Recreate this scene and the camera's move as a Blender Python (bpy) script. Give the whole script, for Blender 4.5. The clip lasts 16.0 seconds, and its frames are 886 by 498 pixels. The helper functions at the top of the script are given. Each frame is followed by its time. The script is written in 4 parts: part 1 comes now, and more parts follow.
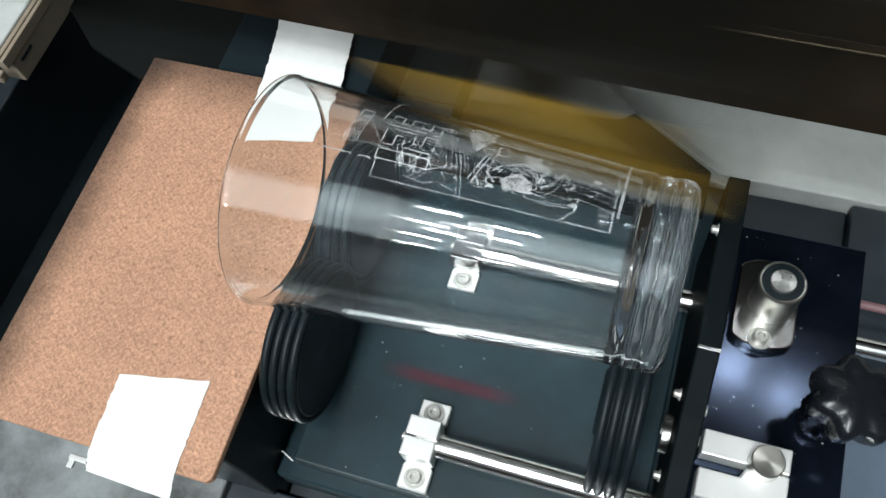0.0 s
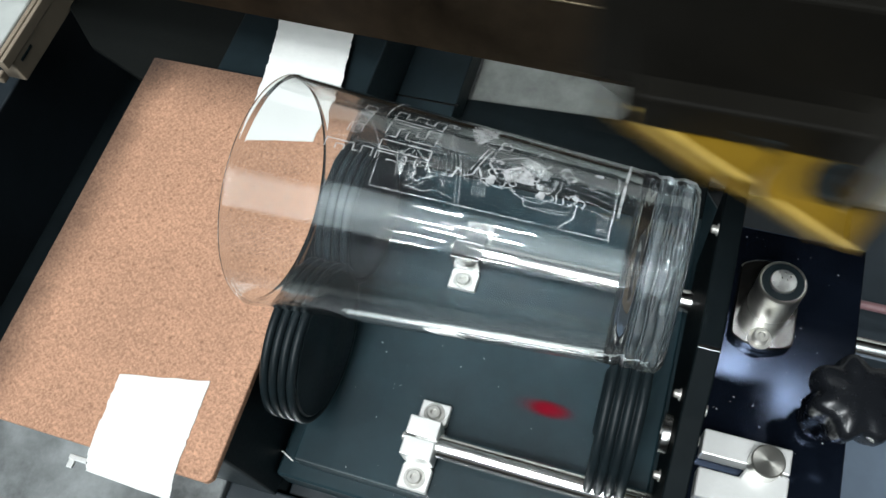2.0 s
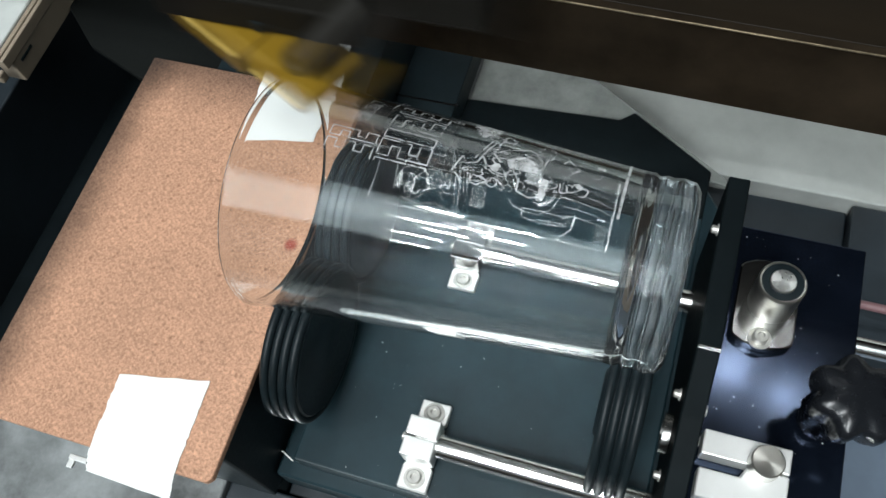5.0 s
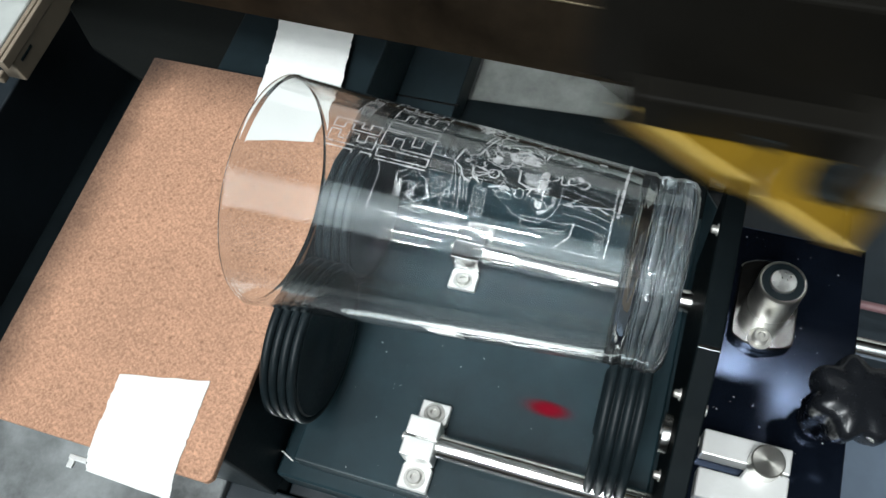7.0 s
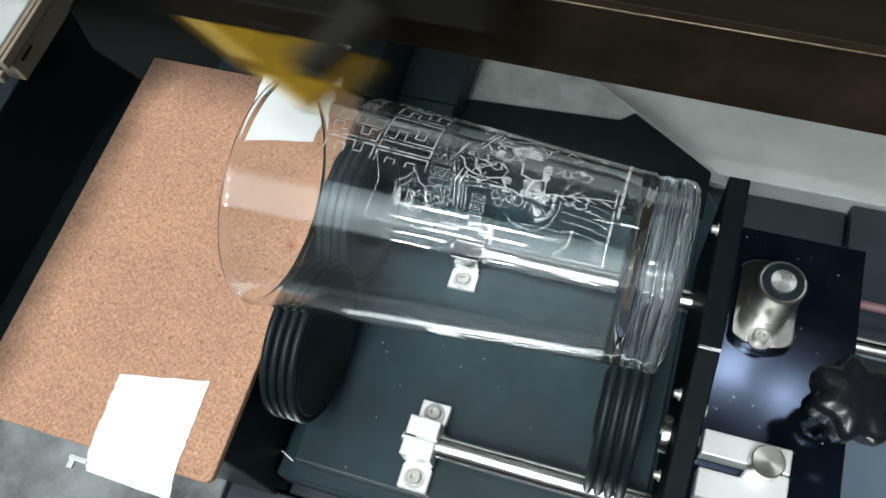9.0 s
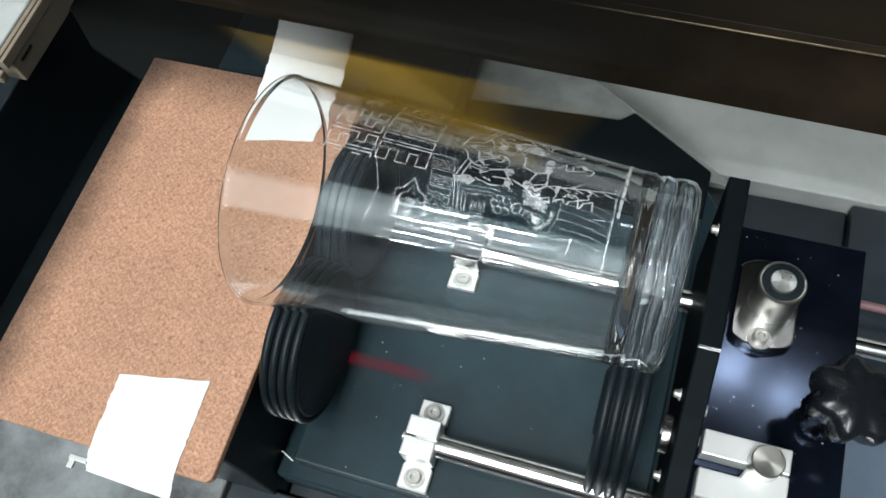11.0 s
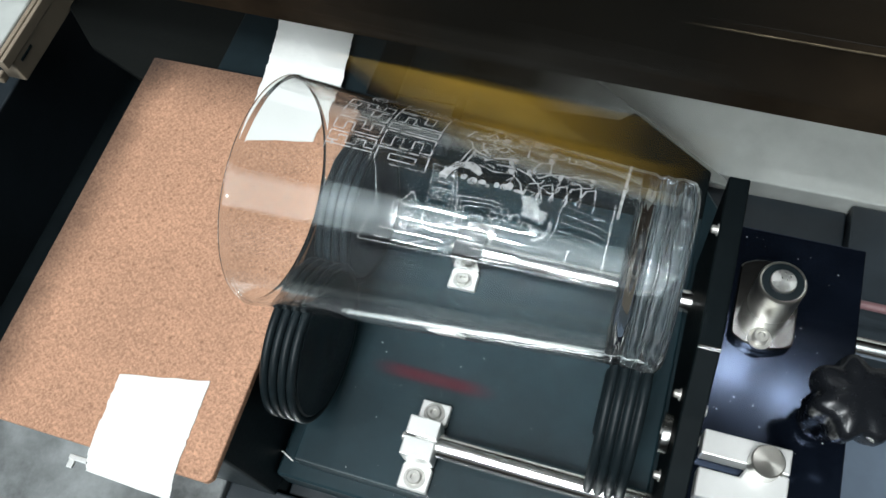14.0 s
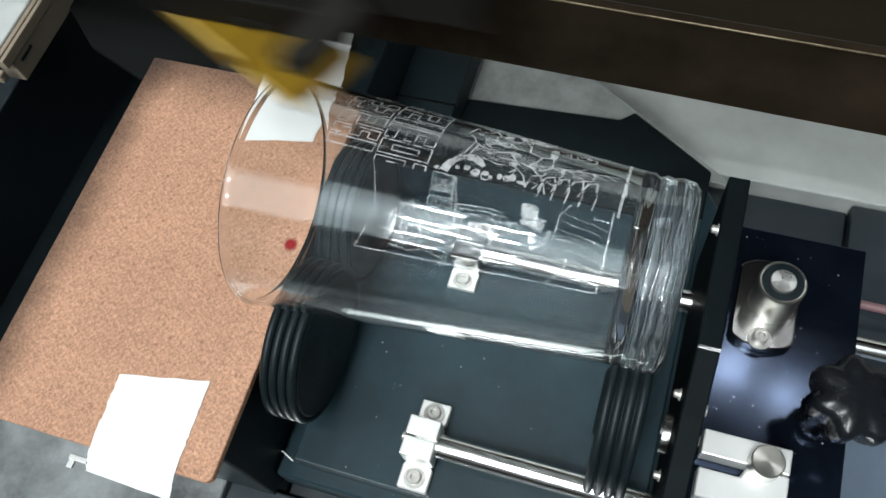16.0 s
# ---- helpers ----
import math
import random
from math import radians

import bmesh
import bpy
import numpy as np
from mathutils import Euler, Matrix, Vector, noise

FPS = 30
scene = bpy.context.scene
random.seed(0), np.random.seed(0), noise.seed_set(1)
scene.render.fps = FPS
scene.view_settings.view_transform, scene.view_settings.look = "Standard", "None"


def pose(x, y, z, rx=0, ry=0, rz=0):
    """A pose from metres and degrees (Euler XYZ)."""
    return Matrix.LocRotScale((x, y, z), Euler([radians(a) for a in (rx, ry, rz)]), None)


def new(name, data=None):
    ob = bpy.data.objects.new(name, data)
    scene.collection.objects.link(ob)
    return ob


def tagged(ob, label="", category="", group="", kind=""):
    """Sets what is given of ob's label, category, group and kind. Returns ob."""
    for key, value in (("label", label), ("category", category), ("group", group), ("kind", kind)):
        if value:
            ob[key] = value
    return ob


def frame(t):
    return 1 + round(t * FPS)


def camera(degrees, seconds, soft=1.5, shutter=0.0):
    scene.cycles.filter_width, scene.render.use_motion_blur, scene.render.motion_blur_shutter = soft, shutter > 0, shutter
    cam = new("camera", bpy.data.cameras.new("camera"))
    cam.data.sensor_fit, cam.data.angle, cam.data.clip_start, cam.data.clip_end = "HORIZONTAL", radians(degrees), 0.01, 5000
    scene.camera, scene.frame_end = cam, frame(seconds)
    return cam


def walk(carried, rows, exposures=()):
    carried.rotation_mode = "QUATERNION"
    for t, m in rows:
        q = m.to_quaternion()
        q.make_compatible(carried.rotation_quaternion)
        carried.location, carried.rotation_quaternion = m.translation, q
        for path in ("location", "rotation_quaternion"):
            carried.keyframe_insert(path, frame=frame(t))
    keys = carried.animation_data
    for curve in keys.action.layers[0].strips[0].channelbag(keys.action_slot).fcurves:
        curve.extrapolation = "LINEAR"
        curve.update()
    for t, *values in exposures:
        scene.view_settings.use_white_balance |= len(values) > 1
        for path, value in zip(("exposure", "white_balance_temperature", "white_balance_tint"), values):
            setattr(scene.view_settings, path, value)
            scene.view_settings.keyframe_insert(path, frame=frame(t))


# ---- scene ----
cam = camera(55.19, 16.0, soft=1.5, shutter=1.0)
EYE = pose(0.0519, -0.1234, 0.3456, 26.673, 6.137, 17.076)
walk(cam, [(0.0, EYE), (16.0, EYE)], exposures=[(0.0, 0.28), (16.0, 0.28)])

# ---- light ----
world = bpy.data.worlds.new("hall_air")
world.use_nodes = True
world.node_tree.nodes["Background"].inputs[0].default_value = (0.55, 0.65, 0.75, 1)
world.node_tree.nodes["Background"].inputs[1].default_value = 0.035
scene.world = world

CEIL = 4.4
# place, length and power of the tube lights
LAMPS = [(-0.36, -0.82, 0.24, 22), (-0.45, -2.00, 0.28, 24), (-0.34, -2.55, 0.24, 24), (-0.59, -3.52, 0.32, 26), (-0.73, -4.88, 0.34, 26),
         (0.04, -1.03, 0.24, 22), (-0.16, -1.65, 0.20, 22), (0.00, -2.04, 0.21, 24), (-0.03, -3.60, 0.25, 26), (-0.05, -4.86, 0.28, 26),
         (0.60, -4.68, 0.46, 30), (0.64, -5.32, 0.24, 26), (-1.90, -1.60, 0.16, 30), (0.66, 1.68, 0.16, 3.0), (0.97, 1.58, 0.16, 2)]


def hall_lamps():
    for x, y, length, power in LAMPS:
        data = bpy.data.lights.new("tube_light", "AREA")
        data.shape, data.size, data.size_y = "RECTANGLE", length, min(0.16, length)
        data.energy, data.color = power, (0.93, 0.98, 1.0)
        ob = new("tube_light", data)
        ob.matrix_world = pose(x, y, CEIL - 0.06)
    # added panels stand for the ceiling's glow, nested to soften their edges
    for k, (wide, deep) in enumerate(((6.3, 4.3), (5.9, 3.7), (5.5, 3.1))):
        data = bpy.data.lights.new("ceiling_glow", "AREA")
        data.shape, data.size, data.size_y, data.energy, data.color = "RECTANGLE", wide, deep, 45, (0.82, 0.95, 1.0)
        new("ceiling_glow", data).matrix_world = pose(-1.3, -3.05, CEIL - 0.02 - 0.01 * k)


hall_lamps()


# ---- materials ----
def material(name, colour, rough=0.5, metal=0.0, spot=0.15, scale=60.0, bump=0.0, bump_scale=400.0, coat=0.0, stretch=(1, 1, 1), second=None, ior=1.5, rvar=0.09):
    m = bpy.data.materials.new(name)
    m.use_nodes = True
    n, l = m.node_tree.nodes, m.node_tree.links
    b = n["Principled BSDF"]
    b.inputs["Metallic"].default_value = metal
    b.inputs["IOR"].default_value = ior
    b.inputs["Coat Weight"].default_value = coat
    b.inputs["Coat Roughness"].default_value = 0.12
    tc = n.new("ShaderNodeTexCoord")
    mp = n.new("ShaderNodeMapping")
    mp.inputs["Scale"].default_value = stretch
    l.new(tc.outputs["Object"], mp.inputs["Vector"])
    big = n.new("ShaderNodeTexNoise")
    big.inputs["Scale"].default_value = scale
    big.inputs["Detail"].default_value = 6
    big.inputs["Roughness"].default_value = 0.65
    l.new(mp.outputs[0], big.inputs["Vector"])
    ramp = n.new("ShaderNodeValToRGB")
    c0 = [max(0, c * (1 - spot)) for c in colour]
    c1 = list(second) if second else [min(1, c * (1 + spot)) for c in colour]
    ramp.color_ramp.elements[0].position, ramp.color_ramp.elements[1].position = 0.3, 0.7
    ramp.color_ramp.elements[0].color, ramp.color_ramp.elements[1].color = (*c0, 1), (*c1, 1)
    l.new(big.outputs["Fac"], ramp.inputs[0])
    l.new(ramp.outputs[0], b.inputs["Base Color"])
    rr = n.new("ShaderNodeMapRange")
    rr.inputs["To Min"].default_value, rr.inputs["To Max"].default_value = max(0.02, rough - rvar), min(1, rough + rvar)
    fine = n.new("ShaderNodeTexNoise")
    fine.inputs["Scale"].default_value = bump_scale
    fine.inputs["Detail"].default_value = 4
    l.new(mp.outputs[0], fine.inputs["Vector"])
    l.new(fine.outputs["Fac"], rr.inputs["Value"])
    l.new(rr.outputs[0], b.inputs["Roughness"])
    if bump:
        bp = n.new("ShaderNodeBump")
        bp.inputs["Strength"].default_value, bp.inputs["Distance"].default_value = bump, 0.0005
        l.new(fine.outputs["Fac"], bp.inputs["Height"])
        l.new(bp.outputs[0], b.inputs["Normal"])
    return m


def hardboard_material():
    m = material("hardboard", (0.478, 0.262, 0.168), 0.75, 0, 0.10, 38, 0.3, 1000)
    n, l = m.node_tree.nodes, m.node_tree.links
    b = n["Principled BSDF"]
    ramp = [x for x in n if x.bl_idname == "ShaderNodeValToRGB"][0]
    tc = [x for x in n if x.bl_idname == "ShaderNodeTexCoord"][0]
    fib = n.new("ShaderNodeTexNoise")
    fib.inputs["Scale"].default_value, fib.inputs["Detail"].default_value, fib.inputs["Roughness"].default_value = 650, 9, 0.85
    fib.inputs["Distortion"].default_value = 0.8
    l.new(tc.outputs["Object"], fib.inputs["Vector"])
    r2 = n.new("ShaderNodeValToRGB")
    r2.color_ramp.elements[0].position, r2.color_ramp.elements[1].position = 0.34, 0.60
    r2.color_ramp.elements[0].color, r2.color_ramp.elements[1].color = (0.42, 0.38, 0.35, 1), (1.25, 1.25, 1.22, 1)
    l.new(fib.outputs["Fac"], r2.inputs[0])
    mul = n.new("ShaderNodeMix")
    mul.data_type, mul.blend_type = "RGBA", "MULTIPLY"
    mul.inputs[0].default_value = 1.0
    l.new(ramp.outputs[0], mul.inputs[6])
    l.new(r2.outputs[0], mul.inputs[7])
    chip = n.new("ShaderNodeTexVoronoi")
    chip.inputs["Scale"].default_value = 140
    l.new(tc.outputs["Object"], chip.inputs["Vector"])
    r3 = n.new("ShaderNodeValToRGB")
    r3.color_ramp.elements[0].position, r3.color_ramp.elements[1].position = 0.06, 0.15
    r3.color_ramp.elements[0].color, r3.color_ramp.elements[1].color = (0.5, 0.42, 0.38, 1), (1, 1, 1, 1)
    l.new(chip.outputs["Distance"], r3.inputs[0])
    mul2 = n.new("ShaderNodeMix")
    mul2.data_type, mul2.blend_type = "RGBA", "MULTIPLY"
    mul2.inputs[0].default_value = 0.7
    l.new(mul.outputs[2], mul2.inputs[6])
    l.new(r3.outputs[0], mul2.inputs[7])
    # faint screen pattern pressed into the sheet
    for turn in (38, -52):
        place = n.new("ShaderNodeMapping")
        place.inputs["Rotation"].default_value = (0, 0, radians(turn))
        l.new(tc.outputs["Object"], place.inputs["Vector"])
        wave = n.new("ShaderNodeTexWave")
        wave.inputs["Scale"].default_value, wave.inputs["Distortion"].default_value = 165, 6.0
        wave.inputs["Detail Scale"].default_value = 2.0
        l.new(place.outputs[0], wave.inputs["Vector"])
        press = n.new("ShaderNodeMapRange")
        press.inputs["To Min"].default_value, press.inputs["To Max"].default_value = 0.955, 1.06
        l.new(wave.outputs["Fac"], press.inputs[0])
        woven = n.new("ShaderNodeMix")
        woven.data_type, woven.blend_type = "RGBA", "MULTIPLY"
        woven.inputs[0].default_value = 1.0
        l.new(mul2.outputs[2], woven.inputs[6])
        l.new(press.outputs[0], woven.inputs[7])
        mul2 = woven
    # uneven darker bands along the sheet's left and back edges
    sep = n.new("ShaderNodeSeparateXYZ")
    l.new(tc.outputs["Object"], sep.inputs[0])
    wob = n.new("ShaderNodeTexNoise")
    wob.inputs["Scale"].default_value, wob.inputs["Detail"].default_value = 60, 4
    l.new(tc.outputs["Object"], wob.inputs["Vector"])
    edge_tone = None
    for axis, sign, off, wide in (("X", 1.0, 0.1905, 0.020), ("Y", -1.0, 0.0795, 0.028)):
        d = n.new("ShaderNodeMath")
        d.operation, d.inputs[1].default_value, d.inputs[2].default_value = "MULTIPLY_ADD", sign, off
        l.new(sep.outputs[axis], d.inputs[0])
        e = n.new("ShaderNodeMath")
        e.operation, e.inputs[1].default_value = "MULTIPLY_ADD", -0.012
        l.new(wob.outputs["Fac"], e.inputs[0])
        l.new(d.outputs[0], e.inputs[2])
        r = n.new("ShaderNodeMapRange")
        r.inputs["From Min"].default_value, r.inputs["From Max"].default_value = -0.006, wide - 0.006
        r.inputs["To Min"].default_value, r.inputs["To Max"].default_value = 0.34, 1.0
        r.interpolation_type = "SMOOTHSTEP"
        l.new(e.outputs[0], r.inputs[0])
        if edge_tone is None:
            edge_tone = r
        else:
            k = n.new("ShaderNodeMath")
            k.operation = "MULTIPLY"
            l.new(edge_tone.outputs[0], k.inputs[0])
            l.new(r.outputs[0], k.inputs[1])
            edge_tone = k
    mul3 = n.new("ShaderNodeMix")
    mul3.data_type, mul3.blend_type = "RGBA", "MULTIPLY"
    mul3.inputs[0].default_value = 1.0
    l.new(mul2.outputs[2], mul3.inputs[6])
    l.new(edge_tone.outputs[0], mul3.inputs[7])
    l.new(mul3.outputs[2], b.inputs["Base Color"])
    return m


def glass_material():
    m = bpy.data.materials.new("clear_glass")
    m.use_nodes = True
    n, l = m.node_tree.nodes, m.node_tree.links
    n.clear()
    out = n.new("ShaderNodeOutputMaterial")
    g = n.new("ShaderNodeBsdfGlass")
    g.inputs["Color"].default_value = (0.966, 0.976, 0.976, 1)
    g.inputs["Roughness"].default_value = 0.0
    g.inputs["IOR"].default_value = 1.5
    tc = n.new("ShaderNodeTexCoord")
    w = n.new("ShaderNodeTexNoise")
    w.inputs["Scale"].default_value, w.inputs["Detail"].default_value = 55, 1
    l.new(tc.outputs["Object"], w.inputs["Vector"])
    bp = n.new("ShaderNodeBump")
    bp.inputs["Strength"].default_value, bp.inputs["Distance"].default_value = 0.05, 0.002
    l.new(w.outputs["Fac"], bp.inputs["Height"])
    l.new(bp.outputs[0], g.inputs["Normal"])
    # haze over the glass, mixed in as a thin pale diffuse film
    film = n.new("ShaderNodeBsdfDiffuse")
    film.inputs[0].default_value = (0.82, 0.81, 0.86, 1)
    cloud = n.new("ShaderNodeTexNoise")
    cloud.inputs["Scale"].default_value, cloud.inputs["Detail"].default_value = 38, 5
    l.new(tc.outputs["Object"], cloud.inputs["Vector"])
    amount = n.new("ShaderNodeMapRange")
    amount.inputs["From Min"].default_value, amount.inputs["From Max"].default_value = 0.35, 0.7
    amount.inputs["To Min"].default_value, amount.inputs["To Max"].default_value = 0.0006, 0.005
    l.new(cloud.outputs["Fac"], amount.inputs[0])
    hazy = n.new("ShaderNodeMixShader")
    l.new(amount.outputs[0], hazy.inputs[0])
    l.new(g.outputs[0], hazy.inputs[1])
    l.new(film.outputs[0], hazy.inputs[2])
    l.new(hazy.outputs[0], out.inputs[0])
    return m


def frost_material(name, low, high):
    m = bpy.data.materials.new(name)
    m.use_nodes = True
    n, l = m.node_tree.nodes, m.node_tree.links
    n.clear()
    out = n.new("ShaderNodeOutputMaterial")
    d = n.new("ShaderNodeBsdfDiffuse")
    d.inputs[0].default_value = (0.8, 0.8, 0.8, 1)
    t = n.new("ShaderNodeBsdfTransparent")
    mix = n.new("ShaderNodeMixShader")
    tc = n.new("ShaderNodeTexCoord")
    w = n.new("ShaderNodeTexNoise")
    w.inputs["Scale"].default_value, w.inputs["Detail"].default_value = 350, 3
    l.new(tc.outputs["Object"], w.inputs["Vector"])
    r = n.new("ShaderNodeMapRange")
    r.inputs["From Min"].default_value, r.inputs["From Max"].default_value = 0.3, 0.7
    r.inputs["To Min"].default_value, r.inputs["To Max"].default_value = low, high
    l.new(w.outputs["Fac"], r.inputs[0])
    l.new(r.outputs[0], mix.inputs[0])
    l.new(t.outputs[0], mix.inputs[1])
    l.new(d.outputs[0], mix.inputs[2])
    l.new(mix.outputs[0], out.inputs[0])
    return m


def glow_material(name, colour, strength, reach, longer=1.0):
    """A spot of light that fades from its middle outwards; reach: its radius in metres, longer: its stretch along x."""
    m = bpy.data.materials.new(name)
    m.use_nodes = True
    n, l = m.node_tree.nodes, m.node_tree.links
    n.clear()
    out = n.new("ShaderNodeOutputMaterial")
    e = n.new("ShaderNodeEmission")
    e.inputs[0].default_value, e.inputs[1].default_value = (*colour, 1), strength
    clear = n.new("ShaderNodeBsdfTransparent")
    tc = n.new("ShaderNodeTexCoord")
    far = n.new("ShaderNodeVectorMath")
    far.operation = "LENGTH"
    squeeze = n.new("ShaderNodeVectorMath")
    squeeze.operation = "MULTIPLY"
    squeeze.inputs[1].default_value = (1.0 / longer, 1.0, 1.0)
    l.new(tc.outputs["Object"], squeeze.inputs[0])
    l.new(squeeze.outputs[0], far.inputs[0])
    fade = n.new("ShaderNodeMapRange")
    fade.interpolation_type = "SMOOTHSTEP"
    fade.inputs["From Min"].default_value, fade.inputs["From Max"].default_value = reach * 0.1, reach
    fade.inputs["To Min"].default_value, fade.inputs["To Max"].default_value = 1.0, 0.0
    l.new(far.outputs["Value"], fade.inputs[0])
    mix = n.new("ShaderNodeMixShader")
    l.new(fade.outputs[0], mix.inputs[0])
    l.new(clear.outputs[0], mix.inputs[1])
    l.new(e.outputs[0], mix.inputs[2])
    l.new(mix.outputs[0], out.inputs[0])
    return m


def lathe_turned(m):
    """Fine concentric tool marks: the highlight fans out from the axis."""
    n, l = m.node_tree.nodes, m.node_tree.links
    b = n["Principled BSDF"]
    tangent = n.new("ShaderNodeTangent")
    tangent.direction_type, tangent.axis = "RADIAL", "Z"
    b.inputs["Anisotropic"].default_value = 0.75
    l.new(tangent.outputs[0], b.inputs["Tangent"])
    return m


HARDBOARD = hardboard_material()
GLASS = glass_material()
FROST = frost_material("frosted_engraving", 0.20, 0.50)
# same frost made fainter: the far wall's dimness through the glass, painted in
FAINT_FROST = frost_material("dimmed_frosted_engraving", 0.08, 0.30)
PAPER = material("paper_tape", (0.80, 0.80, 0.77), 0.8, 0, 0.04, 90, 0.2, 500)
BLACK_PLATE = material("black_anodised_plate", (0.0090, 0.0240, 0.0305), 0.42, 0.0, 0.3, 30, 0.06, 900, ior=1.4)
BLACK_DECK = material("black_anodised_deck", (0.019, 0.028, 0.050), 0.115, 0.85, 0.3, 40, 0.0, 900, coat=0.15, rvar=0.02)
BLACK_MATT = material("black_painted_steel", (0.0092, 0.0155, 0.0185), 0.46, 0.0, 0.3, 25, 0.05, 600, ior=1.22)
BLACK_DEEP = material("deep_black_steel", (0.0048, 0.0074, 0.0085), 0.55, 0.0, 0.3, 30, 0.05, 600, ior=1.13)
RUBBER = material("black_rubber", (0.0075, 0.0120, 0.0140), 0.40, 0, 0.25, 120, 0.08, 800, ior=1.27)
STEEL = material("polished_steel", (0.72, 0.72, 0.70), 0.16, 1.0, 0.08, 80, 0.03, 900, stretch=(0.1, 1, 1))
TURNED = lathe_turned(material("turned_steel", (0.50, 0.49, 0.45), 0.32, 0.95, 0.12, 90, 0.02, 900, stretch=(1, 1, 8)))
CAP = lathe_turned(material("faced_steel", (0.62, 0.63, 0.62), 0.30, 0.9, 0.08, 90, 0.02, 900))
ALU = material("milled_aluminium", (0.77, 0.77, 0.75), 0.42, 0.55, 0.05, 60, 0.08, 700)
BED = material("worn_metal_bed", (0.36, 0.38, 0.38), 0.2, 0.5, 0.6, 26, 0.05, 300)
DARK_BED = material("dark_metal_tray", (0.017, 0.024, 0.030), 0.4, 0.0, 0.4, 12, 0.05, 300)
STRIP = material("white_painted_ledge", (0.51, 0.53, 0.505), 0.5, 0, 0.25, 9, 0.03, 200)
CREAM = material("cream_enamel", (0.27, 0.220, 0.165), 0.45, 0, 0.1, 25, 0.04, 300)
WHITE = material("white_reflection_wall", (0.80, 0.80, 0.76), 0.5, 0, 0.06, 12, 0.03, 200)
GREY_PANEL = material("dark_grey_panel", (0.0050, 0.0060, 0.0056), 0.55, 0, 0.12, 10, 0.05, 400, ior=1.25)
RAIL = material("dark_bronze_rail", (0.011, 0.0075, 0.0042), 0.42, 0.1, 0.5, 10, 0.04, 300, stretch=(0.1, 1, 1), ior=1.2)
GOLD = material("gold_anodised_aluminium", (0.245, 0.142, 0.009), 0.42, 0.35, 0.12, 40, 0.04, 500)
WALL = material("hall_wall_paint", (0.16, 0.17, 0.175), 0.8, 0, 0.08, 2)
FLOOR = material("hall_concrete", (0.14, 0.14, 0.135), 0.7, 0, 0.15, 3)
SIDE_TRAY = material("blue_grey_tray", (0.085, 0.112, 0.148), 0.35, 0.1, 0.25, 12, 0.05, 300)
RED = glow_material("red_pointer_light", (1.0, 0.03, 0.09), 0.19, 0.0046, 2.4)
FAINT_RED = glow_material("faint_red_pointer_light", (1.0, 0.05, 0.06), 0.34, 0.0036)
# grey base colour holds the pale reflection on this black sheet
SHEET = material("reflection_grey_sheet", (0.195, 0.208, 0.195), 0.24, 0, 0.6, 16, rvar=0.03)
GOLD_EDGE = material("gold_edge_highlight", (0.75, 0.52, 0.13), 0.4, 0.3, 0.1, 60)
# strong mottling paints the smudgy brown reflections onto this face
RAIL_FACE = material("dark_brown_rail_face", (0.0175, 0.0125, 0.0080), 0.55, 0, 0.75, 14, ior=1.08)
# flange steel; also the rear clamp's halves, darkened for shade
FLANGE = material("ground_steel_flange", (0.27, 0.27, 0.265), 0.22, 1.0, 0.3, 60, 0.05, 300)
SCREW = material("dull_steel_screw", (0.50, 0.49, 0.46), 0.38, 0.7, 0.15, 200)
BRASS = material("worn_bronze_edge", (0.24, 0.19, 0.12), 0.35, 0.8, 0.7, 45)
TUBE = material("grey_plastic_tube", (0.016, 0.015, 0.013), 0.5, 0, 0.1, 60, ior=1.2)
WIRE = material("red_wire_sleeve", (0.16, 0.085, 0.09), 0.5, 0, 0.1, 60)


# ---- building helpers ----
def part(name, bm, mat, parent=None, label="", smooth=False):
    me = bpy.data.meshes.new(name)
    bm.normal_update()
    bm.to_mesh(me)
    bm.free()
    if smooth:
        for p in me.polygons:
            p.use_smooth = True
    me.materials.append(mat)
    ob = new(name, me)
    if parent is not None:
        ob.parent = parent
    if label:
        tagged(ob, label)
    return ob


def thing(name, label, category, m=None, group="", kind=""):
    ob = tagged(new(name), label, category, group, kind)
    if m is not None:
        ob.matrix_basis = m
    return ob


def box(x0, x1, y0, y1, z0, z1, bev=0.0006, seg=2, bm=None):
    own = bmesh.new()
    bmesh.ops.create_cube(own, size=1, matrix=Matrix.Translation(((x0 + x1) / 2, (y0 + y1) / 2, (z0 + z1) / 2)) @ Matrix.Diagonal((x1 - x0, y1 - y0, z1 - z0, 1)))
    if bev:
        bmesh.ops.bevel(own, geom=own.edges[:], offset=bev, segments=seg, affect="EDGES", profile=0.5)
    return merge(bm, own)


def merge(bm, own):
    if bm is None:
        return own
    me = bpy.data.meshes.new("tmp")
    own.to_mesh(me)
    own.free()
    bm.from_mesh(me)
    bpy.data.meshes.remove(me)
    return bm


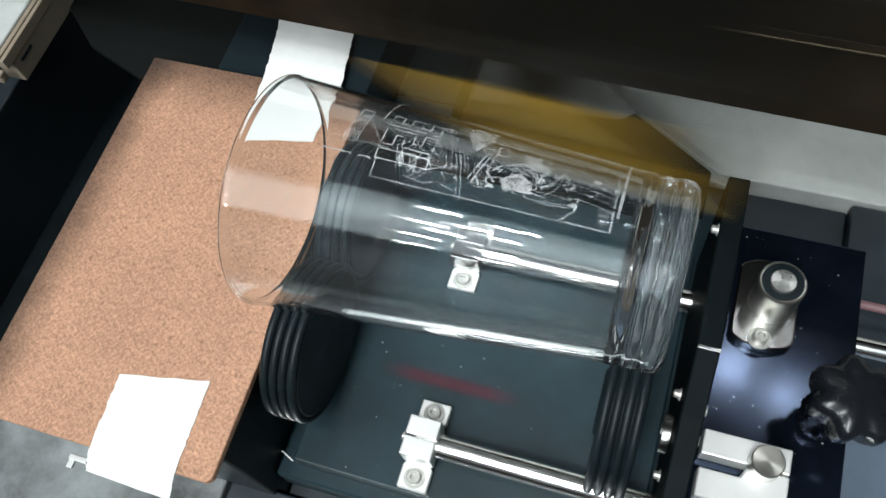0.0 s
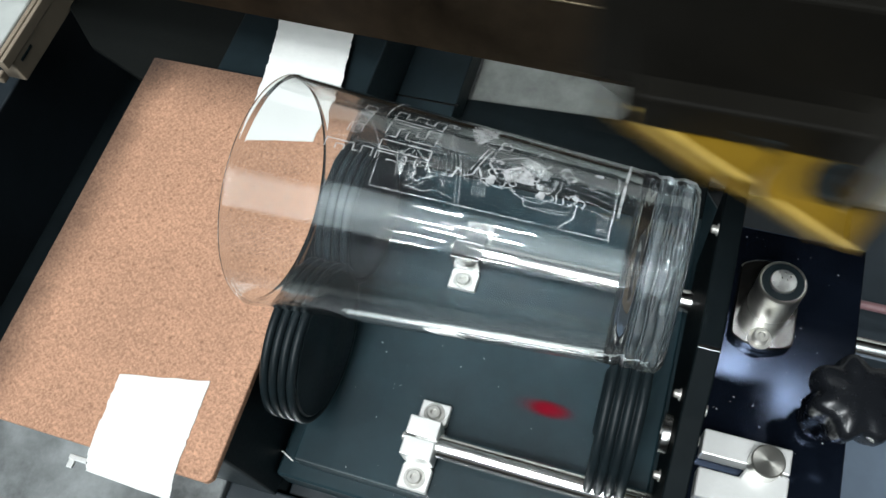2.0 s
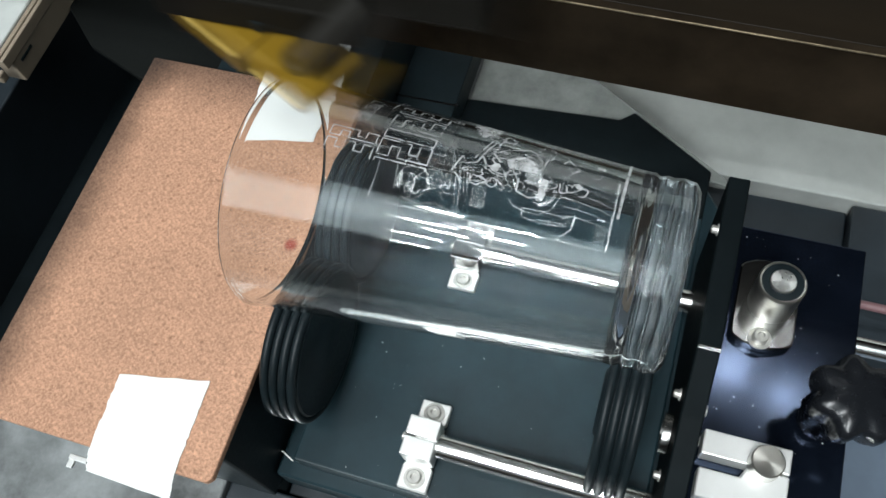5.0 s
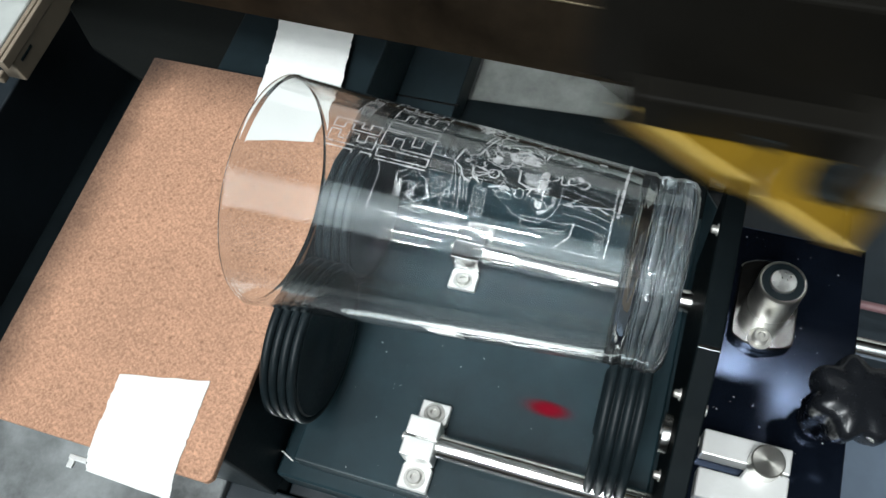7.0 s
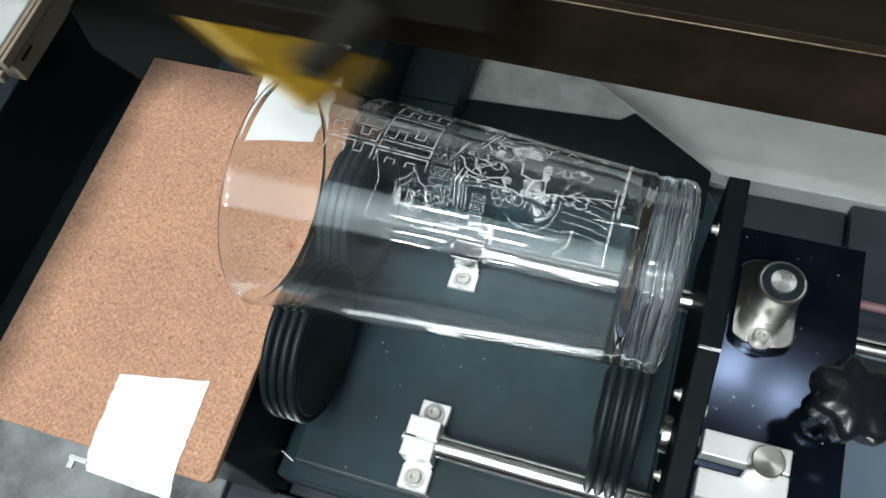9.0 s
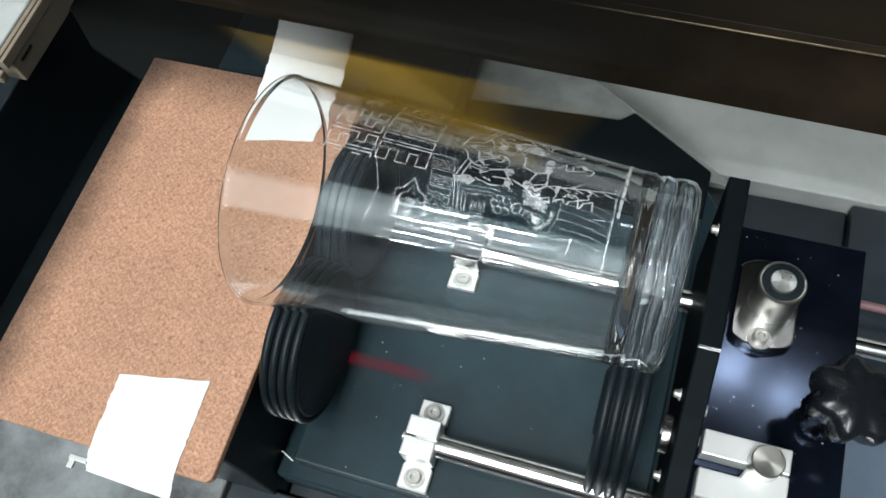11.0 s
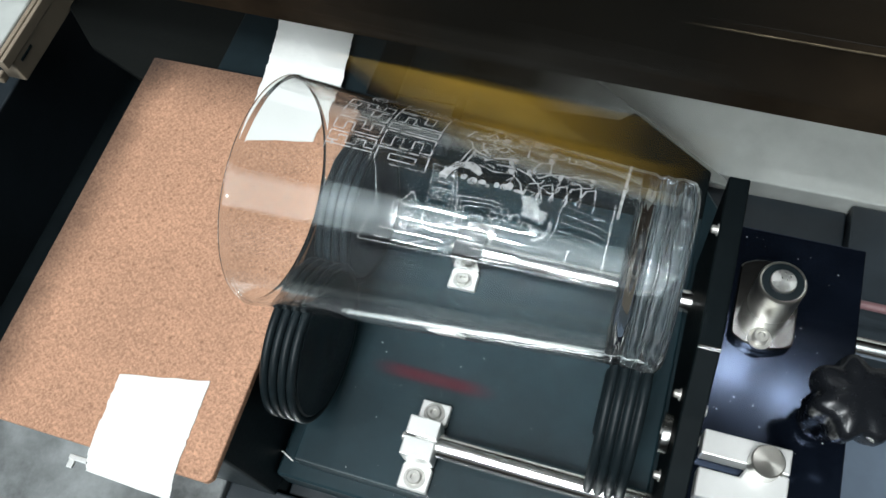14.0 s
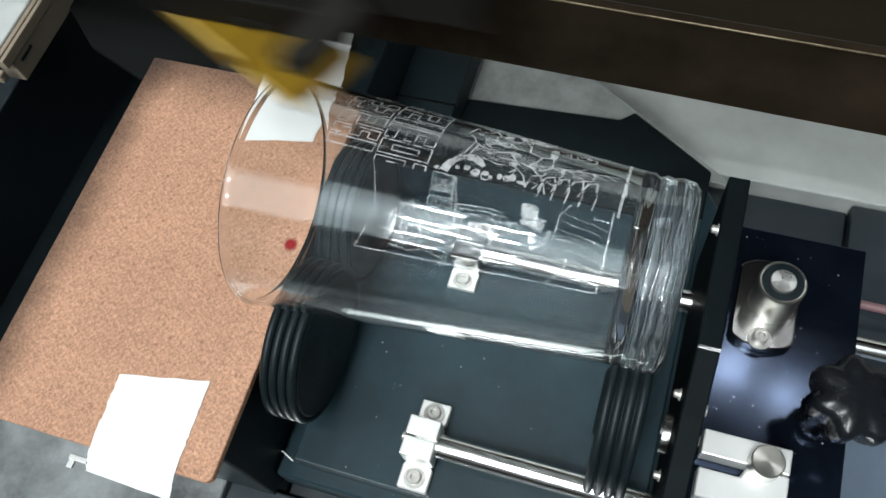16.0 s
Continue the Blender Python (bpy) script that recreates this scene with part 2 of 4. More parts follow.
def lathe(profile, m=None, seg=48, bm=None):
    """profile: (radius, height) pairs, turned about z; m places it."""
    own = bmesh.new()
    rings = []
    for r, h in profile:
        if r < 1e-6:
            rings.append([own.verts.new((0, 0, h))])
        else:
            rings.append([own.verts.new((r * math.cos(2 * math.pi * k / seg), r * math.sin(2 * math.pi * k / seg), h)) for k in range(seg)])
    for a, b in zip(rings, rings[1:]):
        for k in range(seg):
            j = (k + 1) % seg
            if len(a) == 1 and len(b) > 1:
                own.faces.new((a[0], b[k], b[j]))
            elif len(b) == 1 and len(a) > 1:
                own.faces.new((a[k], b[0], a[j]))
            elif len(a) > 1:
                own.faces.new((a[k], a[j], b[j], b[k]))
    bmesh.ops.recalc_face_normals(own, faces=own.faces[:])
    if m is not None:
        own.transform(m)
    return merge(bm, own)


def prism(outline, z0, z1, bev=0.0005, bm=None, m=None):
    own = bmesh.new()
    vs = [own.verts.new((x, y, z0)) for x, y in outline]
    f = own.faces.new(vs)
    ext = bmesh.ops.extrude_face_region(own, geom=[f])
    for v in ext["geom"]:
        if isinstance(v, bmesh.types.BMVert):
            v.co.z = z1
    bmesh.ops.recalc_face_normals(own, faces=own.faces[:])
    if bev:
        bmesh.ops.bevel(own, geom=own.edges[:], offset=bev, segments=1, affect="EDGES")
    if m is not None:
        own.transform(m)
    return merge(bm, own)


ALONG_X = Matrix.Rotation(radians(90), 4, "Y")


def shade_sharp(ob, angle=35):
    me = ob.data
    for p in me.polygons:
        p.use_smooth = True
    me.set_sharp_from_angle(angle=radians(angle))
    return ob


def rod(x0, x1, y, z, r, bm=None, seg=32):
    c = min(0.0006, r * 0.3)
    n = x1 - x0
    return lathe([(0, 0), (r - c, 0), (r, c), (r, n - c), (r - c, n), (0, n)], Matrix.Translation((x0, y, z)) @ ALONG_X, seg, bm)


def socket_screw(parent, m, r=0.0034, h=0.0034, label="steel socket head screw"):
    """A cap screw with a hexagonal socket, head along +z of m."""
    prof = [(r * 1.5, 0), (r * 1.5, 0.0006), (r, 0.0006), (r, h - 0.0004), (r - 0.0004, h), (r * 0.45, h), (r * 0.42, h - 0.0016), (0, h - 0.0016)]
    ob = part("screw", lathe(prof, m, 24), SCREW, parent, label)
    return shade_sharp(ob)


# ---- the place ----
BEDZ = -0.05


def setting():
    w = tagged(part("floor", box(-6, 6, -7, 5, -0.96, -0.9, 0), FLOOR), "grey concrete hall floor under the machine", "floor", kind="structure")
    tagged(part("ceiling", box(-6, 6, -7, 5, CEIL, CEIL + 0.1, 0), WALL), "plain pale hall ceiling carrying tube lights", "ceiling", kind="structure")
    for nm, b in (("wall_north", (-6, 6, 5, 5.1)), ("wall_south", (-6, 6, -7.1, -7)), ("wall_east", (6, 6.1, -7, 5)), ("wall_west", (-6.1, -6, -7, 5))):
        tagged(part(nm, box(*b, -0.96, CEIL, 0), WALL), "plain grey painted hall wall", "wall", kind="structure")
    bed = thing("machine_bed", "worn grey metal bed of an engraving machine", "machine bed", kind="structure")
    part("front_tray", box(-0.42, -0.1115, -0.36, -0.085, BEDZ - 0.02, BEDZ, 0.001), BED, bed, "scuffed grey metal tray")
    part("centre_tray", box(-0.111, 0.42, -0.36, -0.085, BEDZ - 0.02, BEDZ - 0.004, 0.001), DARK_BED, bed, "dark painted tray")
    # unseen strip, added to reflect a bright streak into the glass
    part("streak_strip", box(-0.078, 0.16, -0.124, -0.0905, BEDZ - 0.004, BEDZ, 0.0008), STEEL, bed, "unseen polished strip that reflects a streak into the glass")
    part("left_tray", box(-0.42, -0.085, -0.084, 0.131, BEDZ - 0.03, BEDZ - 0.01, 0.001), BLACK_DEEP, bed, "black tray beside the box")
    part("rear_tray", box(-0.084, 0.149, -0.084, 0.131, BEDZ - 0.03, BEDZ - 0.01, 0.001), DARK_BED, bed, "dark painted tray")
    part("side_tray", box(0.150, 0.42, -0.084, 0.030, BEDZ - 0.03, BEDZ - 0.008, 0.001), SIDE_TRAY, bed, "blue-grey painted tray")
    part("back_tray", box(0.1495, 0.42, 0.0305, 0.131, BEDZ - 0.03, BEDZ - 0.0015, 0.001), DARK_BED, bed, "dark painted tray")
    part("ledge", box(-0.055, 0.42, 0.133, 0.30, BEDZ - 0.03, BEDZ, 0.001), STRIP, bed, "pale painted ledge")
    part("corner_tray", box(-0.42, -0.057, 0.133, 0.30, BEDZ - 0.03, BEDZ, 0.001), DARK_BED, bed, "dark tray corner")
    part("front_wall", box(-0.44, 0.44, -0.40, -0.37, -0.25, 0.09, 0.002), CREAM, bed)
    # unseen rear wall, made white to brighten reflections in the glass
    part("back_wall", box(-0.44, 0.44, 0.31, 0.33, -0.25, 0.283, 0.002), WHITE, bed, "unseen rear wall whitened for reflections in the glass")
    part("side_wall", box(0.43, 0.45, -0.37, 0.31, -0.25, 0.12, 0.002), CREAM, bed)
    part("cabinet", box(-0.44, 0.44, -0.40, 0.33, -0.9, -0.251, 0.002), CREAM, bed)


setting()


def lid():
    """An unseen dark lid, added behind the gantry to darken reflections."""
    bm = box(-0.44, 0.44, -0.006, 0.006, 0.0, 0.98, 0.002)
    bm.transform(pose(0, 0.35, 0.285, -15))
    tagged(part("dark_reflection_lid", bm, BLACK_MATT), "unseen black lid added to darken reflections", "lid")


lid()


def side_frame():
    """White cabinet rim with a beige edge strip; the strip's face looks to the rotary."""
    f = thing("side_frame", "white cabinet rim with a worn beige edge strip", "frame", pose(-0.2665, 0.0, 0.04, 0, 0, 0))
    part("top_rail", box(-0.10, -0.0055, 0.0640, 0.30, -0.006, 0.0015, 0.001), STRIP, f, "white painted top rail")
    part("edge_strip", box(-0.0051, -0.0026, 0.0610, 0.30, -0.006, 0.0004, 0.0004), CREAM, f, "beige plastic edge strip")
    part("edge_strip", box(-0.0022, 0.0, 0.0600, 0.30, -0.006, 0.0, 0.0004), CREAM, f, "beige plastic edge strip")
    part("side_face", box(-0.0120, -0.0004, 0.0640, 0.30, -0.0200, -0.0064, 0.0006), CREAM, f, "beige side face with a slot")
    part("slot", box(-0.0004, 0.0, 0.0690, 0.0790, -0.0105, -0.0090, 0), BLACK_MATT, f)
    part("end_tab", box(-0.0140, -0.0030, 0.0550, 0.0595, -0.0120, -0.0062, 0.0008), CREAM, f, "beige end tab")
    part("lower_wall", box(-0.17, -0.0125, -0.30, 0.30, -0.30, -0.027, 0.001), DARK_BED, f)


side_frame()


def grey_panel():
    p = part("dark_panel", prism([(-0.33, 0.19), (-0.2722, 0.1165), (-0.2427, 0.0912), (-0.2054, 0.0771), (-0.165, 0.062), (-0.13, 0.075), (-0.125, 0.19)], 0.018, 0.022), GREY_PANEL)
    tagged(p, "dark grey metal panel with an angled corner", "panel")
    b = part("support_box", box(-0.16, -0.084, -0.088, 0.165, -0.045, 0.0358, 0.001), BLACK_MATT)
    tagged(b, "black steel box carrying the hardboard sheet", "support box")


grey_panel()


def gantry():
    g = thing("gantry", "dark bronze gantry beam with a bright lower rail", "gantry", pose(0, 0.08, 0.08, 0, 0.3, -1.0))
    part("beam", box(-0.42, 0.42, 0.0041, 0.10, 0.001, 0.0394, 0.0002, 1), RAIL, g)
    part("front_rail", box(-0.42, 0.42, 0.0, 0.004, 0.0, 0.0395, 0.0005), RAIL_FACE, g, "dark brown front face of the beam")
    part("bright_edge", box(-0.42, 0.42, -0.0006, 0.0, 0.0399, 0.0406, 0.0002), BRASS, g, "thin worn bright edge")
    part("cover", box(-0.42, 0.42, 0.088, 0.16, 0.0405, 0.062, 0.008, 5), RAIL_FACE, g)


gantry()


# ---- the rotary attachment ----
PZ = -0.018


def roller(parent, name, x0, y, z, r, n=5, pitch=0.0038):
    """A wheel about the x axis with rubber rings; its origin is on the axle."""
    w = part(name, lathe([(0, 0), (r * 0.35, 0), (r * 0.4, 0.0012), (r - 0.004, 0.0012), (r - 0.0028, 0.002), (r - 0.0028, n * pitch), (r - 0.004, n * pitch + 0.001), (r * 0.4, n * pitch + 0.001), (r * 0.35, n * pitch + 0.002), (0, n * pitch + 0.002)], ALONG_X, 64), BLACK_MATT, parent, "black roller wheel with rubber rings")
    shade_sharp(w)
    w.location = (x0, y, z)
    for k in range(n):
        bm = bmesh.new()
        mr, tr, S, T = r - 0.0018, 0.0018, 72, 10
        ring = [[bm.verts.new((0.002 + pitch * (k + 0.5) - 0.001 + tr * math.sin(2 * math.pi * j / T), (mr + tr * math.cos(2 * math.pi * j / T)) * math.cos(2 * math.pi * i / S), (mr + tr * math.cos(2 * math.pi * j / T)) * math.sin(2 * math.pi * i / S))) for j in range(T)] for i in range(S)]
        for i in range(S):
            for j in range(T):
                bm.faces.new((ring[i][j], ring[i][(j + 1) % T], ring[(i + 1) % S][(j + 1) % T], ring[(i + 1) % S][j]))
        bmesh.ops.recalc_face_normals(bm, faces=bm.faces[:])
        part("rubber_ring", bm, RUBBER, w, smooth=True)
    return w


def shaft_clamp(parent, x, y, metal):
    """An aluminium clamp that holds the guide rod, on a bent foot with two screws."""
    b = part("shaft_clamp", box(x - 0.0068, x + 0.0068, y - 0.0085, y - 0.0004, PZ + 0.0042, PZ + 0.018), metal, parent, "milled aluminium shaft clamp")
    part("clamp_half", box(x - 0.0068, x + 0.0068, y + 0.0004, y + 0.0085, PZ + 0.0042, PZ + 0.018), metal, b)
    foot = [(x - 0.0066, y - 0.0195), (x + 0.0066, y - 0.0195), (x + 0.0066, y - 0.0095), (x + 0.0048, y - 0.0075), (x + 0.0048, y + 0.0095), (x + 0.0066, y + 0.0105), (x + 0.0066, y + 0.0195), (x - 0.0066, y + 0.0195), (x - 0.0066, y + 0.0105), (x - 0.0048, y + 0.0085), (x - 0.0048, y - 0.0075), (x - 0.0066, y - 0.0095)]
    part("foot", prism(foot, PZ + 0.0006, PZ + 0.004), ALU, b, "bent aluminium foot")
    for s in (-1, 1):
        socket_screw(b, Matrix.Translation((x, y + s * 0.0143, PZ + 0.004)), 0.0031, 0.003)
    socket_screw(b, Matrix.Translation((x - 0.0068, y, PZ + 0.012)) @ Matrix.Rotation(radians(-90), 4, "Y"), 0.0018, 0.002)
    return b


def star_knob(parent, x, y, z, r, tilt):
    pts = []
    for k in range(98):
        a = 2 * math.pi * k / 98
        q = r * (0.90 + 0.10 * math.cos(7 * a))
        pts.append((q * math.cos(a), q * math.sin(a)))
    bm = bmesh.new()
    layers = [(0.60, -0.027), (0.64, -0.012), (0.90, -0.0095), (1.0, -0.005), (1.0, 0.0), (0.96, 0.003), (0.85, 0.0048), (0.5, 0.006), (0.2, 0.0062)]
    rings = [[bm.verts.new((px_ * s, py_ * s, h)) for px_, py_ in pts] for s, h in layers]
    for a, b in zip(rings, rings[1:]):
        for i in range(len(pts)):
            j = (i + 1) % len(pts)
            bm.faces.new((a[i], a[j], b[j], b[i]))
    bm.faces.new(rings[-1])
    bm.faces.new(rings[0][::-1])
    ob = part("star_knob", bm, KNOB, parent, "glossy black plastic star knob", smooth=True)
    ob.matrix_basis = Matrix.Translation((x, y, z)) @ tilt
    st = part("stem", lathe([(0, -0.034), (0.0075, -0.034), (0.0085, -0.03), (0.0075, -0.0255), (0, -0.0255)], None, 32), KNOB, ob, "black knob stem")
    shade_sharp(st)
    return ob


CARRIAGE = material("black_carriage_paint", (0.0085, 0.0078, 0.0064), 0.5, 0, 0.3, 25, 0.05, 600, ior=1.12)
KNOB = material("glossy_black_plastic", (0.008, 0.009, 0.011), 0.25, 0, 0.2, 50, 0.02, 500, ior=1.42)


def rotary():
    t = thing("rotary_attachment", "black rotary attachment with rubber ringed rollers and steel rods", "rotary attachment")
    part("base_plate", box(-0.0735, 0.076, -0.0735, 0.086, PZ - 0.012, PZ, 0.0008), BLACK_PLATE, t, "dark teal-grey anodised base plate with specks")
    # rear of the base plate, split off and blackened in place of shade
    part("shaded_rear_plate", prism([(-0.0735, 0.0865), (0.076, 0.0865), (0.076, 0.1130), (0.0335, 0.1395), (0.0270, 0.1335), (-0.0735, 0.128)], PZ - 0.012, PZ, 0.0008), BLACK_DEEP, t)
    part("base_skirt", prism([(-0.083, -0.080), (0.0855, -0.080), (0.0855, 0.098), (0.076, 0.1110), (0.0525, 0.126), (-0.083, 0.126)], BEDZ, PZ - 0.0122, 0.001), BLACK_PLATE, t)
    part("deck_support", box(0.0860, 0.1430, -0.084, 0.0745, BEDZ, -0.0082, 0.001), BLACK_MATT, t)
    sheet = [(-0.052, 0.128), (0.092, 0.1065), (0.0112, 0.156), (-0.02, 0.21), (-0.052, 0.21)]
    part("rear_sheet", prism(sheet, PZ - 0.004, PZ - 0.002), SHEET, t, "glossy black sheet coloured grey for its reflection")
    beam = part("rear_beam", box(-0.0835, -0.0525, 0.098, 0.17, PZ, 0.0, 0.0008), BLACK_MATT, t, "black beam behind the rollers")
    part("edge_trim", box(-0.090, -0.0505, 0.1102, 0.1110, 0.0002, 0.0008, 0), FLANGE, beam, "thin bright edge trim")
    # shade under the glass goes into the rear clamp's darker metal
    for x, y, metal in ((-0.0185, -0.053, ALU), (-0.0231, 0.0376, FLANGE)):
        shade_sharp(part("guide_rod", rod(x - 0.003, 0.082, y, PZ + 0.0105, 0.0052), STEEL, t, "polished steel guide rod"))
        shaft_clamp(t, x, y, metal)
    # rollers
    for y in (-0.0275, 0.0275):
        q = y * 1.13
        ROLLERS.append((roller(t, "roller", -0.0785, q, 0.0214, 0.0335, 4), (-0.0785, q, 0.0214)))
        ROLLERS.append((roller(t, "roller", 0.0490, y, 0.0289, 0.034, 4), (0.0490, y, 0.0289)))
    # end plate
    prof = [(-0.084, PZ), (-0.084, 0.020), (-0.030, 0.045), (-0.008, 0.060), (0.062, 0.060), (0.062, PZ)]
    bm = prism(prof, 0, 0.008, 0.0005)
    bm.transform(Matrix.Translation((0.0775, 0, 0)) @ Matrix(((0, 0, 1, 0), (1, 0, 0, 0), (0, 1, 0, 0), (0, 0, 0, 1))))
    e = part("end_plate", bm, BLACK_DEEP, t, "black upright end plate with screws")
    for y, z in ((-0.0175, 0.030), (-0.0435, 0.006), (0.040, 0.056)):
        socket_screw(e, Matrix.Translation((0.0775, y, z)) @ Matrix.Rotation(radians(-90), 4, "Y"), 0.0016, 0.0026)
    for y, z in ((-0.018, 0.02), (-0.028, 0.012), (-0.042, 0.0)):
        socket_screw(e, Matrix.Translation((0.0855, y, z)) @ ALONG_X, 0.0024, 0.0034)
    part("worn_edge", box(0.0776, 0.0854, -0.0096, -0.0080, 0.0592, 0.0606, 0.0003), FLANGE, e, "bright worn edge")
    shade_sharp(part("bearing_ring", lathe([(0.0045, 0), (0.0078, 0), (0.0078, 0.003), (0.0070, 0.0036), (0.0050, 0.0036), (0.0045, 0.003), (0.0045, 0)], Matrix.Translation((0.0740, -0.0300, 0.0180)) @ ALONG_X, 40), FLANGE, e, "dull steel bearing ring"))
    # side deck with its fittings
    d = part("side_deck", box(0.0858, 0.1445, -0.085, 0.0765, -0.008, 0.0, 0.0008), BLACK_DECK, t, "blue-black anodised side deck")
    fl = []
    for k in range(40):
        a = 2 * math.pi * k / 40
        fl.append((max(-0.0125, min(0.0125, 0.0205 * math.cos(a))), 0.0205 * math.sin(a)))
    post = part("post", prism(fl, 0, 0.005, 0.0006, m=Matrix.Translation((0.1065, 0.0390, 0.0002))), FLANGE, t, "turned steel post on a flat sided flange")
    shade_sharp(part("barrel", lathe([(0, 0.012), (0.0094, 0.012), (0.0094, 0.033), (0.0088, 0.0338), (0.0082, 0.0338), (0.0082, 0.032), (0, 0.032)], Matrix.Translation((0.1080, 0.0395, -0.0072)), 48), TURNED, post, "turned steel barrel"))
    shade_sharp(part("rubber_ring", lathe([(0, 0.032), (0.0081, 0.032), (0.0081, 0.0336), (0.0053, 0.0338), (0.0053, 0.032)], Matrix.Translation((0.1080, 0.0395, -0.0072)), 48), RUBBER, post, "black rubber insert"))
    shade_sharp(part("cap", lathe([(0, 0.0322), (0.0051, 0.0322), (0.0051, 0.0346), (0.0048, 0.035), (0, 0.035)], Matrix.Translation((0.1080, 0.0395, -0.0072)), 40), CAP, post, "bright steel cap"))
    socket_screw(post, Matrix.Translation((0.1058, 0.0225, 0.0052)), 0.0032, 0.0045)
    blk = part("clamp_block", box(0.0905, 0.1235, -0.0315, -0.0215, 0.0002, 0.010, 0.0006), ALU, t, "pale milled aluminium clamp block")
    part("lower_half", prism([(0.0905, -0.048), (0.1235, -0.048), (0.1235, -0.0322), (0.1080, -0.0322), (0.1060, -0.0368), (0.0905, -0.0368)], 0.0002, 0.0098, 0.0005), ALU, blk)
    shade_sharp(part("thumb_screw", lathe([(0, 0.010), (0.0058, 0.010), (0.0062, 0.0105), (0.0062, 0.0185), (0.0057, 0.019), (0, 0.0192)], Matrix.Translation((0.1135, -0.0305, 0)), 40), TURNED, blk, "knurled steel thumb screw"))
    star_knob(t, 0.1366, -0.0052, 0.036, 0.0168, Matrix.Rotation(radians(8), 4, "Y"))
    shade_sharp(part("guide_rod", rod(0.145, 0.30, 0.0368, -0.012, 0.0042), STEEL, t, "polished steel guide rod"))
    shade_sharp(part("wire_sleeve", rod(0.145, 0.30, 0.0565, -0.012, 0.0020), WIRE, t, "thin red wire sleeve"))
    return t


ROLLERS = []


def dust():
    """Specks of debris lying on the base plate and the deck."""
    rnd = random.Random(4)
    bm = bmesh.new()
    for k in range(112):
        if k < 62:
            x, y, z = rnd.uniform(-0.062, 0.048), rnd.uniform(-0.077, 0.03), PZ
        else:
            x, y, z = rnd.uniform(0.088, 0.142), rnd.uniform(-0.02, 0.074), 0.0
        r = rnd.choice((0.00007, 0.00008, 0.0001, 0.00012, 0.00015, 0.00024))
        bmesh.ops.create_icosphere(bm, subdivisions=1, radius=r, matrix=Matrix.Translation((x, y, z + r * 0.5)))
    tagged(part("dust", bm, PAPER), "pale specks of dust on the dark plates", "dust", kind="stuff")


rotary()
dust()


# ---- hardboard and tapes ----
def torn_strip(points, n=44, jag=0.00034, thick=0.0003, seed=1, rough_sides=True):
    """A strip of tape along a list of (left, right) corner pairs in 3D, with torn sides."""
    rnd = random.Random(seed)
    bm = bmesh.new()
    rows = []
    for k in range(n + 1):
        u = k / n * (len(points) - 1)
        i = min(int(u), len(points) - 2)
        f = u - i
        a = Vector(points[i][0]).lerp(Vector(points[i + 1][0]), f)
        b = Vector(points[i][1]).lerp(Vector(points[i + 1][1]), f)
        d = (b - a).normalized()
        a += d * rnd.uniform(-jag, jag)
        b += d * rnd.uniform(-jag, jag)
        row = []
        for j in range(9):
            p = a.lerp(b, j / 8)
            p.z += 0.00012 * noise.noise(p * 160)
            if k in (0, n):
                e = (Vector(points[0][0]) - Vector(points[1][0])).normalized() if k == 0 else (Vector(points[-1][0]) - Vector(points[-2][0])).normalized()
                p += e * rnd.uniform(0, jag * 1.2)
            row.append(bm.verts.new(p))
        rows.append(row)
    for a, b in zip(rows, rows[1:]):
        for j in range(8):
            bm.faces.new((a[j], a[j + 1], b[j + 1], b[j]))
    ext = bmesh.ops.extrude_face_region(bm, geom=bm.faces[:])
    for v in ext["geom"]:
        if isinstance(v, bmesh.types.BMVert):
            v.co.z += thick
    bmesh.ops.recalc_face_normals(bm, faces=bm.faces[:])
    return bm


def board_and_tape():
    Z = 0.040
    b = part("hardboard_sheet", prism([(-0.1895, -0.0985), (-0.0822, -0.0985), (-0.0802, -0.0965), (-0.0815, 0.0795), (-0.1905, 0.0795)], Z - 0.004, Z, 0.0004), HARDBOARD)
    tagged(b, "brown hardboard sheet taped at its edges", "hardboard")
    t1 = part("tape_strip", torn_strip([((-0.133, -0.0695, Z + 0.0002), (-0.0962, -0.0628, Z + 0.0002)), ((-0.1313, -0.0995, Z + 0.0002), (-0.0947, -0.0997, Z + 0.0002)), ((-0.1309, -0.1068, Z - 0.004), (-0.0942, -0.1078, Z - 0.004))], seed=3), PAPER)
    tagged(t1, "white paper tape strip holding the board's front edge", "tape")
    t2 = part("tape_strip", torn_strip([((-0.1300, 0.0450, Z + 0.0002), (-0.0960, 0.0520, Z + 0.0002)), ((-0.1326, 0.0815, Z + 0.0002), (-0.0947, 0.0837, Z + 0.0002)), ((-0.1381, 0.1149, Z + 0.0002), (-0.1004, 0.1205, Z + 0.0002))], seed=5), PAPER)
    tagged(t2, "white paper tape strip holding the board's back edge", "tape")
    c = part("paper_scrap", prism([(0, 0), (0.0070, -0.0030), (0.0076, -0.0026), (0.0012, 0.0004)], 0, 0.0004, 0), PAPER)
    c.location = (-0.0845, -0.0700, -0.0300)
    tagged(c, "small torn white paper scrap beside the base plate", "paper scrap")
    b = box(-0.008, 0.0, -0.001, 0.001, 0, 0.004, 0.0003)
    box(-0.009, -0.0065, -0.004, 0.001, 0.0, 0.0015, 0.0003, bm=b)
    k = part("wire_clip", b, ALU)
    k.location = (-0.1335, -0.1035, 0.0300)
    tagged(k, "small bright metal clip under the hardboard edge", "clip")


board_and_tape()


# ---- the glass ----
XM, XB, RM, RB = -0.0775, 0.0660, 0.0418, 0.0308


def radius(x):
    return RM + (x - XM) * (RB - RM) / (XB - XM)


